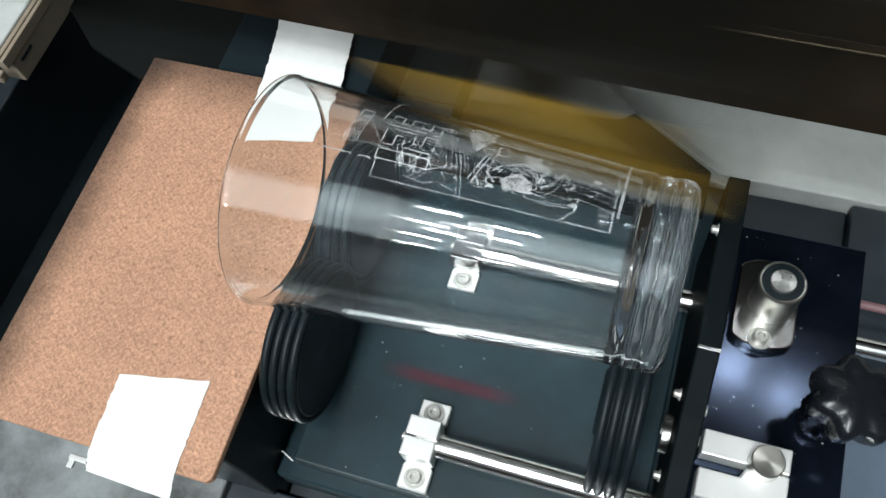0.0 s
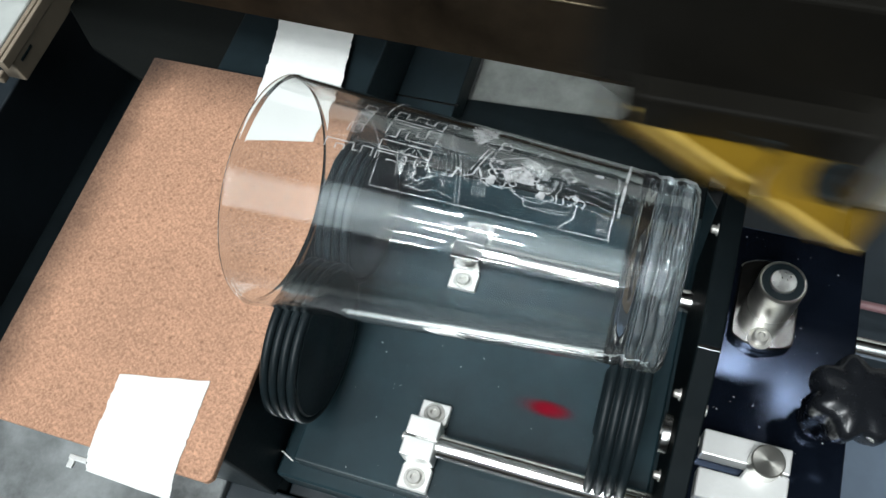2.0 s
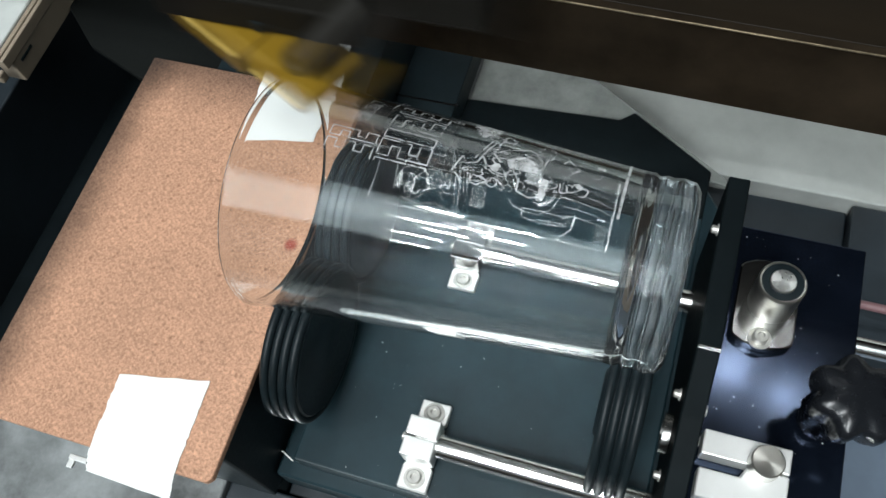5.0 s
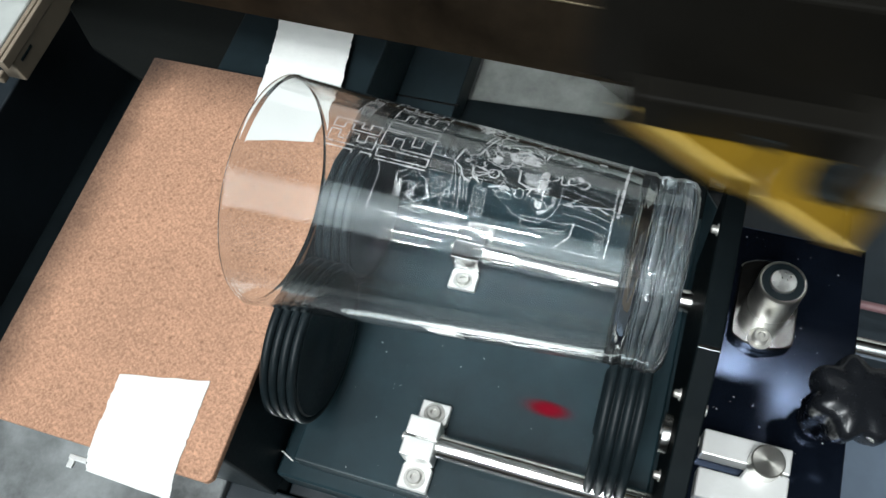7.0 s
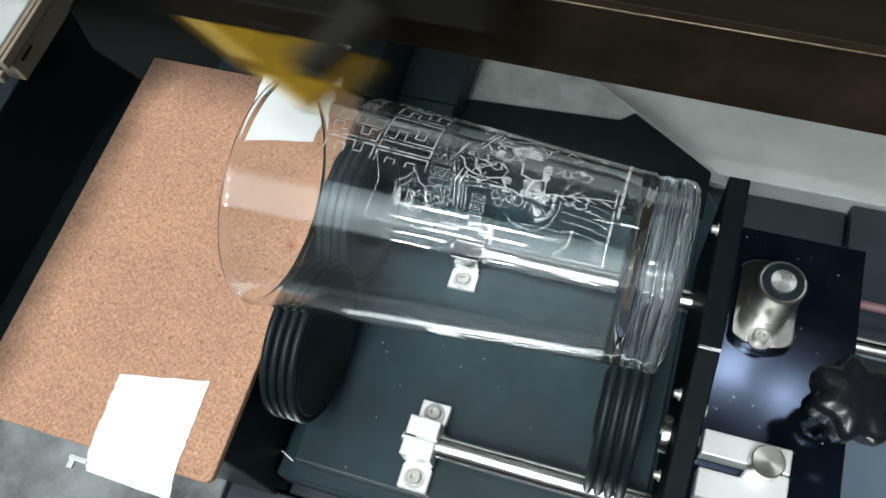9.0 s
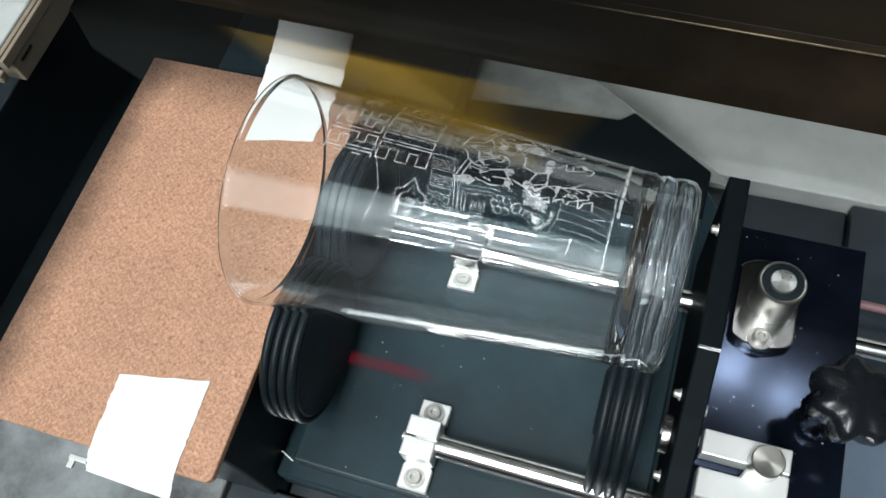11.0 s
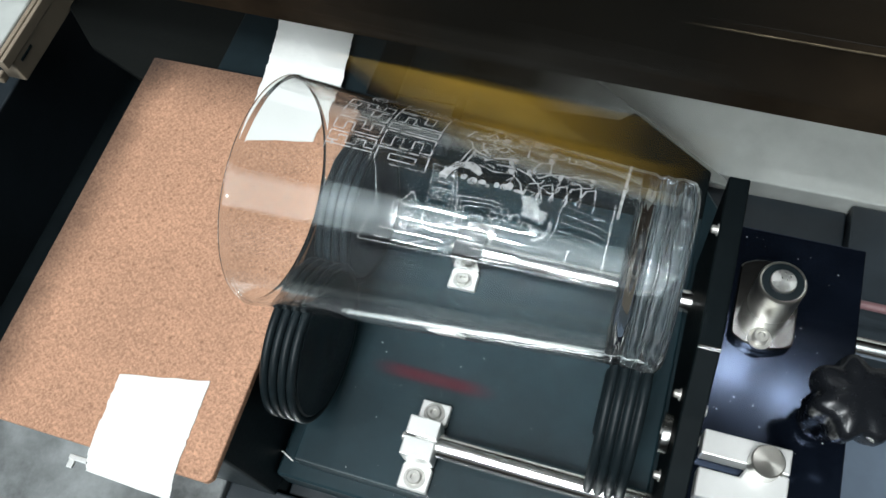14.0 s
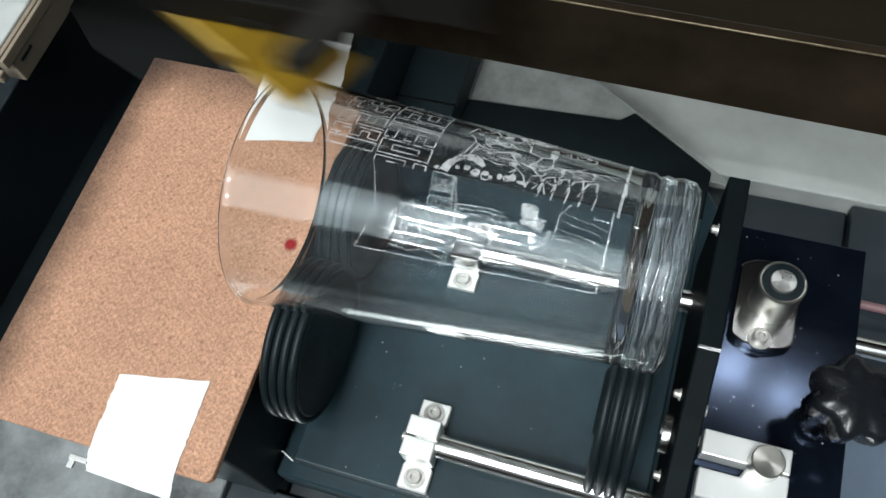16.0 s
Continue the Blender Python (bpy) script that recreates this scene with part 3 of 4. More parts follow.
def tumbler():
    t = thing("glass_tumbler", "clear tapered glass tumbler with a thick base and frosted line engraving", "tumbler", pose(0, 0, 0.09))
    W = 0.0013

    def thick(h):
        return W + 0.0010 * h / 0.1435

    L = XB - XM
    prof = [(RM - 0.0010, 0.0), (RM - 0.0002, 0.0003), (RM + 0.0002, 0.0010), (RM + 0.0001, 0.0020), (radius(XM + 0.0032), 0.0032), (radius(XM + 0.0042), 0.0042)]
    for k in range(1, 15):
        h = 0.0042 + (L - 0.0165 - 0.0042) * k / 14
        prof.append((radius(XM + h), h))
    prof += [(radius(XB - 0.0160), L - 0.0160), (RB + 0.0014, L - 0.0150), (RB + 0.0004, L - 0.0135), (RB + 0.0012, L - 0.0110), (RB + 0.0006, L - 0.0090), (RB + 0.0013, L - 0.006), (RB + 0.0006, L - 0.002), (RB - 0.0016, L - 0.0002), (RB - 0.005, L), (RB - 0.009, L - 0.002), (0.006, L - 0.0035), (0, L - 0.0037)]
    inner = [(0, L - 0.0110), (RB - 0.012, L - 0.0118), (RB - 0.006, L - 0.0134), (RB - 0.0030, L - 0.0165), (radius(XB - 0.0175) - thick(L), L - 0.0175)]
    for k in range(13, 0, -1):
        h = 0.0042 + (L - 0.0185 - 0.0042) * k / 14
        inner.append((radius(XM + h) - thick(h), h))
    inner += [(radius(XM + 0.0042) - W, 0.0042), (radius(XM + 0.0032) - W, 0.0032), (RM - W - 0.0001, 0.0020), (RM - W - 0.0001, 0.0010), (RM - W + 0.0002, 0.0003), (RM - 0.0010, 0.0)]
    fine = []
    for (r0, h0), (r1, h1) in zip(prof + inner, (prof + inner)[1:]):
        n = max(1, int(math.hypot(r1 - r0, h1 - h0) / 0.0011)) if h0 > L - 0.0190 else 1
        fine += [(r0 + (r1 - r0) * k / n, h0 + (h1 - h0) * k / n) for k in range(n)]
    fine.append(inner[-1])
    bm = lathe(fine, Matrix.Translation((XM, 0, 0)) @ ALONG_X, 128)
    bmesh.ops.remove_doubles(bm, verts=bm.verts[:], dist=1e-6)
    for v in bm.verts:  # the pressed base is uneven
        k = max(0.0, min(1.0, (v.co.x - XB + 0.0170) / 0.003))
        r = math.hypot(v.co.y, v.co.z)
        if k > 0 and r > 0.004:
            outer = r > RB - 0.0015
            d = 0.00020 * noise.noise(Vector((v.co.x * 700, v.co.y * 160, v.co.z * 160))) + 0.00012 * noise.noise(v.co * 900)
            d *= k * (1.0 if outer else 0.7)
            v.co.y += v.co.y / r * d
            v.co.z += v.co.z / r * d
            v.co.x += (0.2 if outer else 0.6) * d
    bmesh.ops.recalc_face_normals(bm, faces=bm.faces[:])
    g = part("glass_body", bm, GLASS, t, "clear glass body", smooth=True)
    g.visible_shadow = False
    return t


TUMBLER = tumbler()


# engraving: drawn on the unrolled wall, x along the axis, a the angle in degrees (0 front, 90 top, 180 back)
TURN = 2.64           # degrees a second, the top going away to the back
BEAM = 88.7           # where the laser meets the glass


def under(x, a):
    """From the picture's own sheet to the wall that has gone over the back and below."""
    u, v = x, a - 90
    return (-0.0150 + 1.3246 * u + 0.0000586 * v - 0.00164 * u * v - 0.789 * u * u, 207.4 - 1.2454 * v + 0.00067 * v * v - 4.0 * u * u)


class Pen:
    def __init__(self, sheet=None):
        self.bm = bmesh.new()
        self.sheet = sheet

    def at(self, x, a):
        r = radius(x) + 0.00012
        return (x, -r * math.cos(radians(a)), r * math.sin(radians(a)))

    def line(self, pts, w=0.0005, closed=False):
        """A ribbon of width w metres along (x, angle) points."""
        if closed:
            pts = pts + [pts[0]]
        if self.sheet:
            pts = [self.sheet(*p) for p in pts]
        fine = []
        for (x0, a0), (x1, a1) in zip(pts, pts[1:]):
            n = max(1, int(abs(a1 - a0) / 0.8 + abs(x1 - x0) / 0.0012))
            fine += [(x0 + (x1 - x0) * k / n, a0 + (a1 - a0) * k / n) for k in range(n)]
        fine.append(pts[-1])
        k = radians(1) * 0.037
        prev = None
        for i, (x, a) in enumerate(fine):
            p0, p1 = fine[max(0, i - 1)], fine[min(len(fine) - 1, i + 1)]
            dx, da = p1[0] - p0[0], (p1[1] - p0[1]) * k
            n = math.hypot(dx, da) or 1
            v = w * (0.78 + 0.5 * noise.noise(Vector((x * 900, a * 0.8, w * 900)))) if w < 0.0015 else w * (0.78 + 0.55 * noise.noise(Vector((x * 300, a * 0.9, w * 900))))
            ox, oa = -da / n * v / 2, dx / n * v / 2 / k
            cur = (self.bm.verts.new(self.at(x + ox, a + oa)), self.bm.verts.new(self.at(x - ox, a - oa)))
            if prev:
                self.bm.faces.new((prev[0], prev[1], cur[1], cur[0]))
            prev = cur

    def patch(self, x0, x1, a0, a1, seed=0, taper=0.12):
        """A solid frosted patch with an uneven outline; taper 0.5 draws its far end to a point."""
        rnd = random.Random(seed)
        N = max(6, int(abs(a1 - a0)))
        prev = None
        for i in range(N + 1):
            a = a0 + (a1 - a0) * i / N
            s = math.sin(math.pi * (taper + (1 - 2 * min(taper, 0.2)) * i / N))
            m, h = (x0 + x1) / 2, (x1 - x0) / 2 * max(0.04, s)
            ends = [(m - h * rnd.uniform(0.75, 1.1), a), (m + h * rnd.uniform(0.75, 1.1), a)]
            if self.sheet:
                ends = [self.sheet(*p) for p in ends]
            cur = tuple(self.bm.verts.new(self.at(*p)) for p in ends)
            if prev:
                self.bm.faces.new((prev[0], prev[1], cur[1], cur[0]))
            prev = cur

    def loop(self, x, a, rx, ra, seed=0, w=0.00045, wob=0.25, turns=1.0, start=0.0):
        rnd = random.Random(seed)
        ph = [rnd.uniform(0, 6.28) for _ in range(3)]
        pts = []
        for k in range(31):
            u = start + 2 * math.pi * turns * k / 30
            q = 1 + wob * (0.5 * math.sin(2 * u + ph[0]) + 0.35 * math.sin(3 * u + ph[1]) + 0.3 * math.sin(5 * u + ph[2]))
            pts.append((x + rx * q * math.cos(u), a + ra * q * math.sin(u)))
        self.line(pts, w)

    def bar(self, x0, x1, a0, a1, kind=0, w=0.0005):
        """An outlined bar with square notches: kind 1 two on one side, 2 two on the other, 3 one on each side."""
        def notches(side, spots):
            edge, deep = (a1, a0 + (a1 - a0) * 0.36) if side else (a0, a0 + (a1 - a0) * 0.64)
            out = []
            for f in spots:
                p, q = x0 + (x1 - x0) * (f - 0.09), x0 + (x1 - x0) * (f + 0.09)
                out += [(q, edge), (q, deep), (p, deep), (p, edge)]
            return out
        far = {1: (0.7, 0.3), 3: (0.68,)}.get(kind, ())
        near = {2: (0.7, 0.3), 3: (0.32,)}.get(kind, ())
        pts = [(x1, a1)] + notches(True, far) + [(x0, a1), (x0, a0)] + notches(False, near)[::-1] + [(x1, a0)]
        self.line(pts, w, closed=True)


def lower_picture():
    """What was cut first: it has gone over the back and shows through the glass."""
    e = Pen(under)
    rnd = random.Random(11)
    # frame of the picture
    e.line([(-0.0300, 76.8), (0.0430, 77.0)], 0.0006)
    e.line([(-0.0300, 76.8), (-0.0285, 96), (-0.0326, 120)], 0.0006)
    e.line([(0.0425, 77.0), (0.0432, 124)], 0.0011)
    # pointed outline beside the left border
    e.line([(-0.0228, 84), (-0.0229, 97), (-0.0205, 99), (-0.0177, 104.5), (-0.0160, 98.5), (-0.0140, 97), (-0.0125, 90)], 0.0007)
    e.line([(-0.0215, 85), (-0.0212, 95), (-0.0190, 97.5), (-0.0178, 101), (-0.0168, 96)], 0.0005)
    e.loop(-0.0195, 90, 0.0022, 4.0, 3, 0.0006, 0.4)
    e.loop(-0.0160, 89, 0.0026, 5.0, 4, 0.0006, 0.5)
    e.patch(-0.0225, -0.0205, 85, 94, 5)
    for k in range(12):
        x, b = rnd.uniform(-0.0205, -0.007), rnd.uniform(80, 90)
        e.line([(x, b), (x + rnd.uniform(-0.002, 0.003), b + rnd.uniform(1, 5)), (x + rnd.uniform(-0.001, 0.004), b + rnd.uniform(3, 7))], 0.0005)
    e.line([(-0.0200, 81), (-0.0140, 79.6), (-0.0100, 82.0), (-0.0045, 79.5)], 0.0006)
    # column of small bars, double divider, nested corner lines
    for k in range(7):
        e.bar(-0.0132, -0.0062, 90.5 + 4.6 * k, 90.5 + 4.6 * k + 3.3, (1, 3, 0, 2, 0, 1, 0)[k], 0.0005)
    for d in (0.0, 0.0011):
        e.line([(-0.0069 + d, 121), (-0.0050 + d, 100), (-0.0033 + d, 75)], 0.0005)
    for k in range(3):
        d = 0.0011 * k
        e.line([(-0.0030 + d, 92 - k), (-0.0040 + d, 107.5 - 2.1 * k), (0.0060, 109 - 2.1 * k), (0.0100 - d, 108 - 2.2 * k)], 0.0006)
    for k in range(3):
        e.bar(0.0008, 0.0046, 84.5 + 5.6 * k, 84.5 + 5.6 * k + 4.0, (2, 0, 1)[k], 0.0005)
    e.bar(0.0017, 0.0037, 91.6, 92.9, 0, 0.0004)
    # rosette, rings and a frosted square with a ring in it
    for k in range(6):
        u = 2 * math.pi * k / 6
        e.loop(0.0098 + 0.0023 * math.cos(u), 101.5 + 3.6 * math.sin(u), 0.0012, 1.9, 60 + k, 0.0005, 0.1)
    e.loop(0.0098, 101.5, 0.0009, 1.4, 66, 0.0004, 0.05)
    e.loop(0.0142, 101.5, 0.0015, 3.0, 67, 0.0008, 0.1)
    e.line([(0.0165, 98), (0.0168, 101.5), (0.0190, 101), (0.0200, 97)], 0.0007)
    e.loop(0.0205, 97.5, 0.0024, 3.6, 69, 0.0005, 0.06)
    e.patch(0.0190, 0.0220, 95.5, 100, 12, 0.2)
    e.line([(0.0184, 104.5), (0.0178, 116.5)], 0.0078)
    e.line([(0.0210, 103), (0.0216, 110)], 0.0058)
    e.line([(0.0205, 93), (0.0232, 95.5), (0.0248, 100), (0.0250, 105)], 0.0017)
    # long arcs and the pointer below them
    e.line([(0.0115, 93), (0.0133, 90), (0.0170, 88), (0.0212, 88), (0.0248, 93), (0.0266, 101), (0.0271, 113.7), (0.0300, 122)], 0.0006)
    e.line([(0.0158, 89.8), (0.0230, 90.5), (0.0290, 90), (0.0318, 92.3)], 0.00055)
    e.line([(0.0318, 92.3), (0.0312, 84), (0.0275, 77.5)], 0.0011)
    e.line([(0.0200, 85), (0.0290, 86.5), (0.0305, 89)], 0.0005)
    e.line([(0.0160, 89), (0.0165, 85), (0.0230, 84), (0.0300, 85.5)], 0.0005)
    # bowed lines running to the right border
    for k in range(6):
        b = 88 + 4.6 * k
        e.line([(0.0428, b), (0.0375, b + 2.6), (0.0325, b + 3.6), (0.0285 - 0.0005 * k, b + 3.2 + 0.5 * k)], 0.0005)
    # caption bars in the corner
    for k in range(5):
        e.bar(0.0384, 0.0414, 79.5 + 2.3 * k, 79.5 + 2.3 * k + 1.5, k % 3, 0.0003)
    return e.bm


def upper_picture():
    """What is cut last: rows of outlined bars and curls, given at the angle they have at the start."""
    e = Pen()
    rnd = random.Random(7)
    for lo, hi, kind in ((111.5, 120.0, 1), (98.5, 109.0, 3), (89.8, 95.5, 0), (78.8, 88.3, 3), (72.4, 76.8, 0), (61.0, 70.6, 2), (51.0, 59.4, 0), (43.0, 49.2, 3)):
        e.bar(-0.0326, -0.0162, lo, hi, kind, 0.00055)
    e.bar(-0.0285, -0.0200, 53.6, 56.8, 0, 0.0005)
    for lo, hi, kind in ((83.4, 89.0, 3), (74.6, 81.6, 1), (64.0, 72.2, 3), (56.6, 62.2, 2), (50.0, 54.8, 0)):
        e.bar(-0.0492, -0.0340, lo, hi, kind, 0.00055)
    e.patch(-0.0480, -0.0466, 53.8, 56.4, 31, 0.3)
    for k in range(4):
        e.bar(-0.0444 + 0.0004 * k, -0.0400 + 0.0002 * k, 95.5 + 5.9 * k, 100.3 + 5.9 * k, (1, 3, 2, 0)[k], 0.0004)
    # small lozenge and the frosted wedge
    e.loop(-0.0138, 119.5, 0.0019, 1.6, 20, 0.0004, 0.02)
    e.line([(-0.0138, 118), (-0.0138, 121)], 0.0005)
    e.patch(-0.0085, 0.0010, 130, 109, 21, 0.35)
    for d in (0.0, 0.0014):
        e.line([(0.0 + d, 107), (-0.0030 + d, 90.5)], 0.0005)
    e.line([(0.0025, 106), (0.0020, 97), (0.0050, 92)], 0.0009)
    e.patch(0.0065, 0.0175, 90, 99, 22, 0.3)
    e.line([(0.0060, 103), (0.0120, 108), (0.0185, 104), (0.0180, 97)], 0.0005)
    # curled outlines with two rings
    e.line([(-0.0078, 84), (-0.0085, 80), (-0.0060, 77.5), (-0.0048, 73), (-0.0020, 70.5), (0.0030, 70), (0.0070, 72), (0.0082, 77), (0.0055, 81)], 0.0006)
    e.line([(-0.0078, 84), (-0.0068, 90), (-0.0050, 86), (-0.0020, 88), (-0.0008, 93), (0.0010, 88)], 0.0006)
    e.loop(-0.0030, 82.0, 0.0010, 1.7, 23, 0.0005, 0.05)
    e.loop(0.0042, 78.5, 0.0017, 2.4, 24, 0.0005, 0.1)
    for d in (0.0, 0.0016):
        e.line([(-0.0052 + d, 72), (-0.0068 + d, 62)], 0.0005)
    e.line([(0.0118, 85), (0.0122, 77), (0.0160, 75), (0.0200, 77), (0.0206, 85)], 0.0007)
    e.line([(0.0165, 75), (0.0150, 68), (0.0175, 64), (0.0205, 68), (0.0200, 76)], 0.0006)
    e.patch(0.0182, 0.0210, 76, 88, 25, 0.2)
    e.loop(0.0060, 90, 0.0040, 4.5, 26, 0.0006, 0.4)
    e.loop(0.0118, 95, 0.0038, 4.0, 27, 0.0005, 0.4)
    # frosted arch, rough blots and long strokes
    e.line([(-0.0108, 49.5), (-0.0100, 54), (-0.0072, 60), (-0.0030, 61.5), (0.0005, 57.5)], 0.0030)
    for k in range(13):
        x, b = -0.0140 + 0.0021 * k + rnd.uniform(-0.0006, 0.0006), 50.5 + 0.20 * k + rnd.uniform(-1.6, 1.6)
        e.patch(x, x + rnd.uniform(0.0012, 0.0034), b, b + rnd.uniform(1.8, 4.5), 40 + k, 0.15)
    e.loop(-0.0012, 53.0, 0.0010, 1.7, 28, 0.0006, 0.1)
    e.loop(0.0018, 52.0, 0.0013, 2.2, 29, 0.0006, 0.2)
    e.line([(-0.0010, 63), (0.0040, 61), (0.0095, 62.5), (0.0128, 58), (0.0142, 52)], 0.0006)
    e.line([(0.0040, 66), (0.0100, 67), (0.0150, 64), (0.0190, 58), (0.0205, 50)], 0.0006)
    for k in range(5):
        e.line([(0.0142 + 0.0040 * k, 51 + 0.6 * k), (0.0152 + 0.0043 * k, 59 + 1.1 * k), (0.0178 + 0.0043 * k, 61 + 1.1 * k), (0.0190 + 0.0042 * k, 55), (0.0185 + 0.0042 * k, 47.5)], 0.0006)
    for k in range(6):
        x = 0.0150 + 0.0042 * k
        e.line([(x, 66 + 1.5 * k), (x + 0.0050, 69 + 1.1 * k), (x + 0.0085, 67.0 + 1.0 * k)], 0.0005)
    for k in range(18):
        x, b = rnd.uniform(-0.004, 0.030), rnd.uniform(50, 112)
        e.line([(x, b), (x + rnd.uniform(-0.002, 0.003), b + rnd.uniform(-3, 4)), (x + rnd.uniform(-0.001, 0.004), b + rnd.uniform(-4, 6)), (x + rnd.uniform(0.001, 0.005), b + rnd.uniform(-4, 6))], 0.0004)
    # small curls between the larger outlines
    for k in range(22):
        e.loop(rnd.uniform(-0.004, 0.036), rnd.uniform(56, 116), rnd.uniform(0.0012, 0.0036), rnd.uniform(1.6, 4.6), 200 + k, 0.0005, 0.4, rnd.choice((0.55, 0.75, 1.0)), rnd.uniform(0, 6.28))
    for k in range(9):
        x, b = rnd.uniform(-0.002, 0.034), rnd.uniform(60, 120)
        e.patch(x, x + rnd.uniform(0.0012, 0.0030), b, b + rnd.uniform(2, 6), 240 + k, 0.2)
    # borders
    e.line([(-0.0355, 112), (-0.0350, 150)], 0.0005)
    e.line([(0.0432, 47), (0.0432, 150)], 0.0011)
    return e.bm


STRIPS = []


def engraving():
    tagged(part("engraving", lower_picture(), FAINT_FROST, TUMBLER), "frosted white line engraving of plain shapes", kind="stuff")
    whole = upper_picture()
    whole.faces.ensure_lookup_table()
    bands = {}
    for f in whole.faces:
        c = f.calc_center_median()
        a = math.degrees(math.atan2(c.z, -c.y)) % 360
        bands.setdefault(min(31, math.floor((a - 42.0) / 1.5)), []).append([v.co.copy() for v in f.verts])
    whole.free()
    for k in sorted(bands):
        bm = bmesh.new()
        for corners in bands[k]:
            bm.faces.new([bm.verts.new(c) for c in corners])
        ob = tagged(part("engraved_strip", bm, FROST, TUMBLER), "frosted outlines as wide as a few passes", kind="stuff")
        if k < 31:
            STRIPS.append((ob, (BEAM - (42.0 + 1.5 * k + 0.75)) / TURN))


engraving()


# ---- the laser head ----
def laser_head():
    """Origin: the low corner of the gold plate, turned 27 degrees to the travel."""
    h = thing("laser_head", "gold anodised laser head on a black carriage", "laser head")
    turn = Matrix.Rotation(radians(-26.5), 4, "Z")
    edge = [(0, 0), (-0.022, 0)]
    for k in range(7):
        u = math.pi / 2 * k / 6
        edge.append((-0.022 - 0.006 * math.sin(u), 0.006 - 0.006 * math.cos(u)))
    edge += [(-0.028, 0.024), (0.0, 0.024)]
    part("mount_plate", prism(edge, 0.0, 0.003, 0.0005, m=turn), GOLD, h, "gold anodised mount plate with a rounded corner")
    part("mirror_block", box(-0.066, -0.0295, 0.0, 0.026, -0.0055, 0.003, 0.0007), GOLD, h, "gold mirror block with bright edges").data.transform(turn)
    # added slab: the dark reflection on the block's top is made black here
    part("block_dark_top", box(-0.065, -0.0295, 0.0105, 0.026, 0.0032, 0.008, 0.0005), BLACK_MATT, h, "black slab darkening the top of the mirror block").data.transform(turn)
    # highlights along the edges, painted as strips of paler gold
    part("bright_edge", box(-0.066, -0.0295, -0.0004, 0.0008, 0.0030, 0.0040, 0.0002), GOLD_EDGE, h, "edge highlight as a pale gold strip").data.transform(turn)
    part("front_edge", box(-0.022, 0.0, -0.0003, 0.0006, 0.0030, 0.0038, 0.0002), GOLD_EDGE, h, "edge highlight as a pale gold strip").data.transform(turn)
    part("carriage_front", box(-0.062, -0.004, 0.031, 0.0355, -0.014, 0.050, 0.001), CARRIAGE, h, "black carriage front plate")
    part("side_lip", box(-0.0015, 0.0, 0.0008, 0.024, 0.0031, 0.0045, 0.0005), GOLD, h).data.transform(turn)
    shade_sharp(part("lens_tube", lathe([(0, 0.003), (0.0060, 0.003), (0.0060, 0.006), (0.0052, 0.0068), (0.0040, 0.0068), (0.0036, 0.0035), (0, 0.0035)], turn @ Matrix.Translation((-0.0125, 0.0125, 0)), 40), BLACK_MATT, h, "black lens tube"))
    shade_sharp(part("nozzle", lathe([(0.002, -0.012), (0.0035, -0.012), (0.007, 0.0), (0.0, 0.0)], turn @ Matrix.Translation((-0.0125, 0.0125, 0)), 32), BLACK_MATT, h, "dark nozzle cone"))
    part("carriage", box(-0.072, 0.045, 0.036, 0.078, 0.004, 0.045, 0.002), CARRIAGE, h, "black carriage body")
    part("carriage_arm", box(-0.058, 0.010, 0.024, 0.040, 0.0035, 0.016, 0.001), CARRIAGE, h, "black carriage arm")
    shade_sharp(part("air_tube", lathe([(0, 0), (0.0045, 0), (0.0052, 0.0007), (0.0052, 0.024), (0, 0.024)], Matrix.Translation((-0.0030, 0.0100, 0.0105)) @ Matrix.Rotation(radians(-32), 4, "Z") @ Matrix.Rotation(radians(-78), 4, "X"), 24), TUBE, h, "grey air tube"))
    return h


HEAD = laser_head()


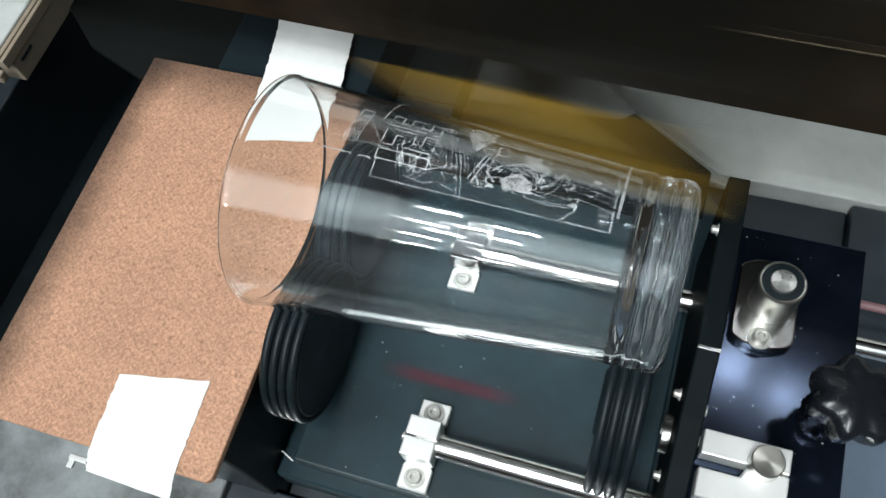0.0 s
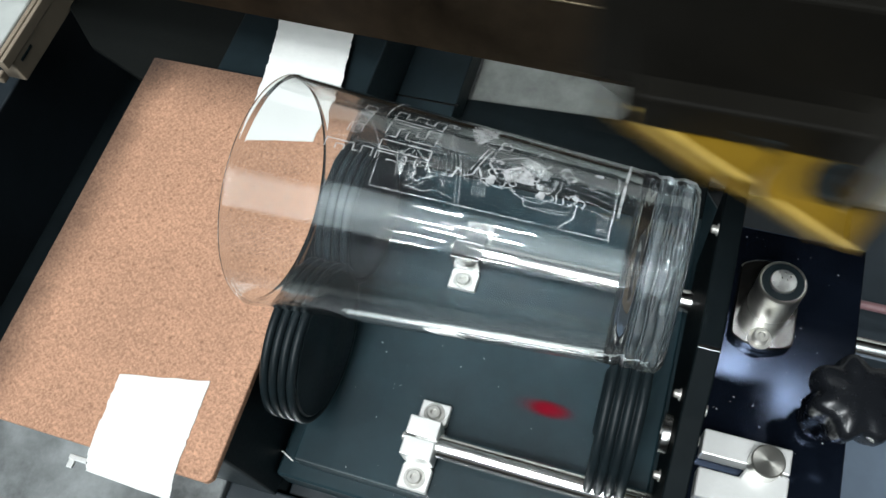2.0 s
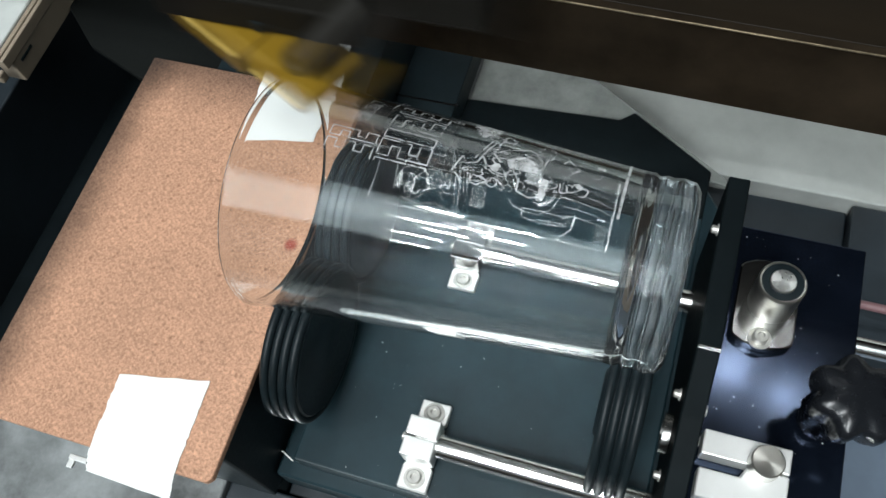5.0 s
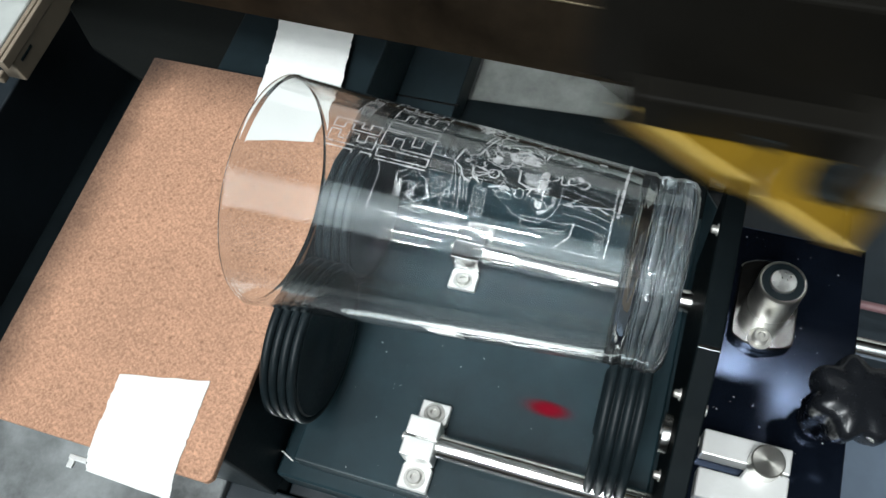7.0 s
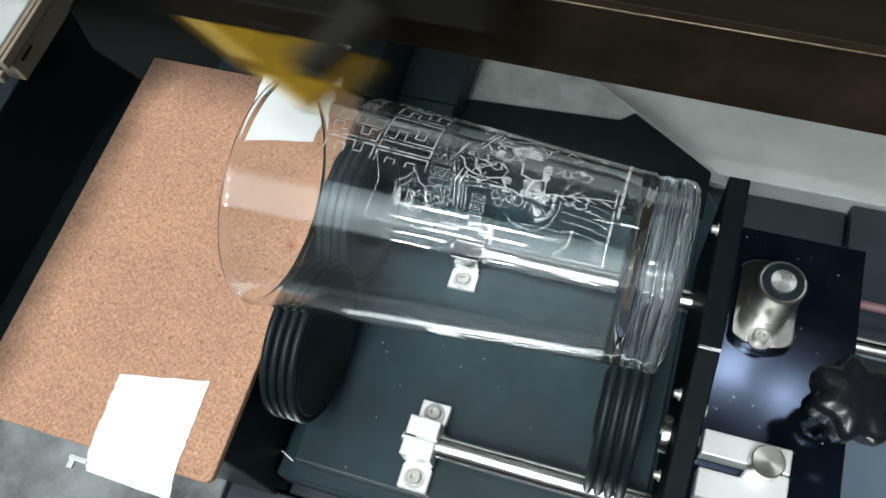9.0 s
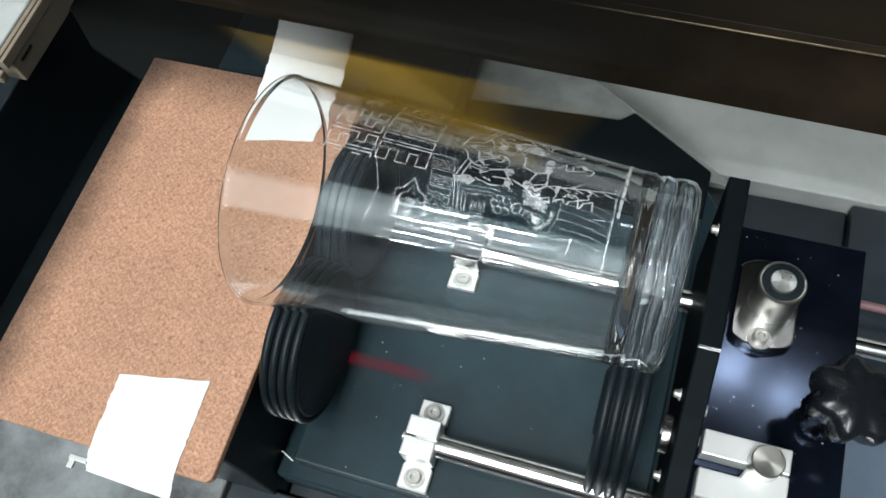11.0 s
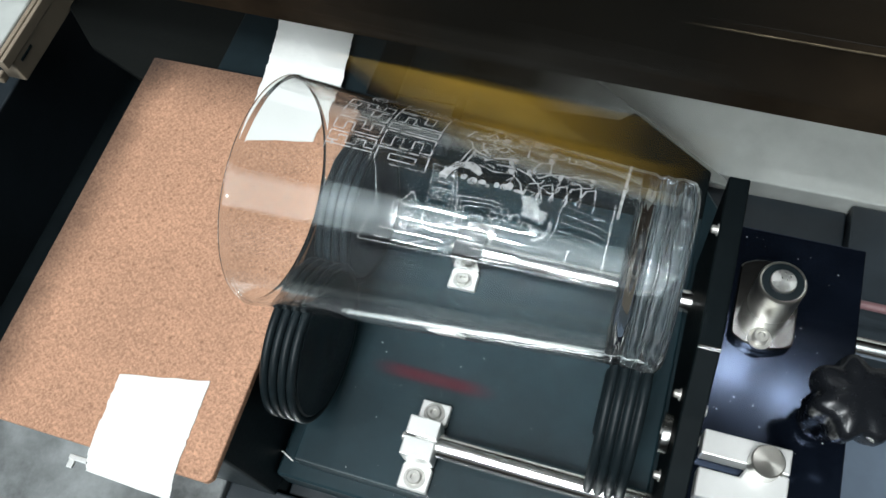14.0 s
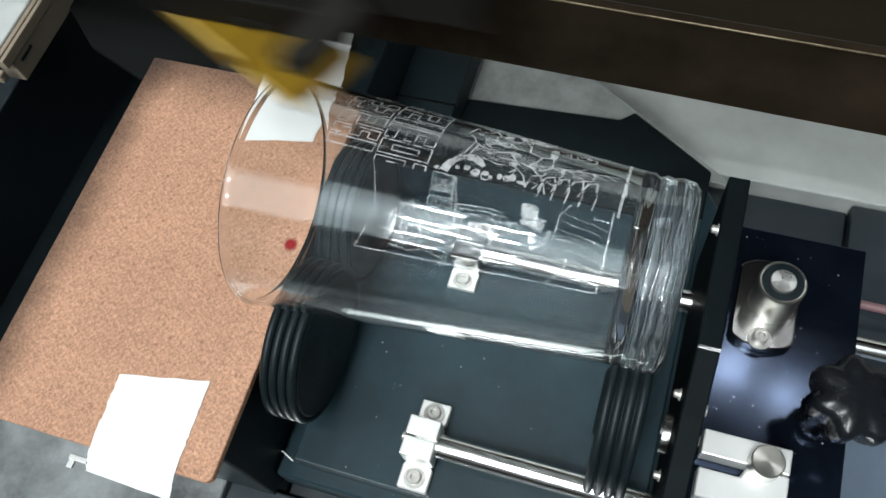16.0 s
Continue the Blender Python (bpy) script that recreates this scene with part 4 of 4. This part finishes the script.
# glowing discs drawn in place of the pointer's light on plate and board
def pointer_dot(where, light, r, longer=1.0):
    bm = lathe([(0, 0.0), (r, 0.0), (r, 0.0002), (0, 0.0002)], Matrix.Diagonal((longer, 1.0, 1.0, 1.0)), 32)
    d = part("pointer_dot", bm, light)
    return tagged(d, "small red pointer light on the " + where, "pointer light")


PLATE_DOT = pointer_dot("dark base plate", RED, 0.0046, 2.4)
BOARD_DOT = pointer_dot("hardboard edge", FAINT_RED, 0.0036)

# strokes of the head: cycles gone by at every half second
CYCLES = [0.285, 2.33, 4.40, 6.435, 8.52, 10.75, 12.83, 14.88, 16.965, 19.0, 21.045, 23.12, 25.195, 27.345, 29.49, 31.625, 33.785,
          35.865, 37.992, 40.03, 42.07, 44.12, 46.17, 48.29, 50.50, 52.575, 54.655, 56.70, 58.745, 60.785, 62.825, 64.88, 67.043]
LEFT, STROKE = -0.0467, 0.150


def stroke(t):
    """How far along its stroke the head is at t seconds, 0 to 1."""
    c = float(np.interp(t, np.arange(33) * 0.5, CYCLES)) % 1.0
    w = 2 * c if c < 0.5 else 2 - 2 * c
    w = (w - 0.5) * 1.3
    s = max(-0.53, min(0.5, w))
    return 0.5 + s


def motions():
    rows, dots, ends = [], [], []
    for k in range(481):
        t = k / 30
        s = stroke(t)
        rows.append((t, pose(LEFT + STROKE * s, -0.004 - 0.009 * s, 0.150)))
        dots.append((t, pose(-0.0841 + 0.1160 * s, -0.0228, PZ + 0.0002)))
        # the board's glowing disc rises out of the sheet at the stroke's end
        ends.append((t, pose(-0.0866, 0.0007, 0.0402 if s < 0.18 else 0.0375)))
    walk(HEAD, rows)
    walk(PLATE_DOT, dots)
    walk(BOARD_DOT, ends)
    walk(TUMBLER, [(t, pose(0, 0, 0.09, -TURN * t)) for t in range(17)])
    for ob, place in ROLLERS:
        walk(ob, [(t, pose(*place, TURN * 1.15 * t)) for t in range(17)])
    # a strip waits unseen inside the cabinet and jumps onto the glass once cut
    parked, home = pose(0, 0.15, -0.55), pose(0, 0, 0)
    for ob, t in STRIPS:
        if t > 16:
            walk(ob, [(0.0, parked), (16.0, parked)])
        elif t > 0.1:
            walk(ob, [(0.0, parked), (t - 0.034, parked), (t, home), (max(16.0, t + 0.1), home)])


motions()
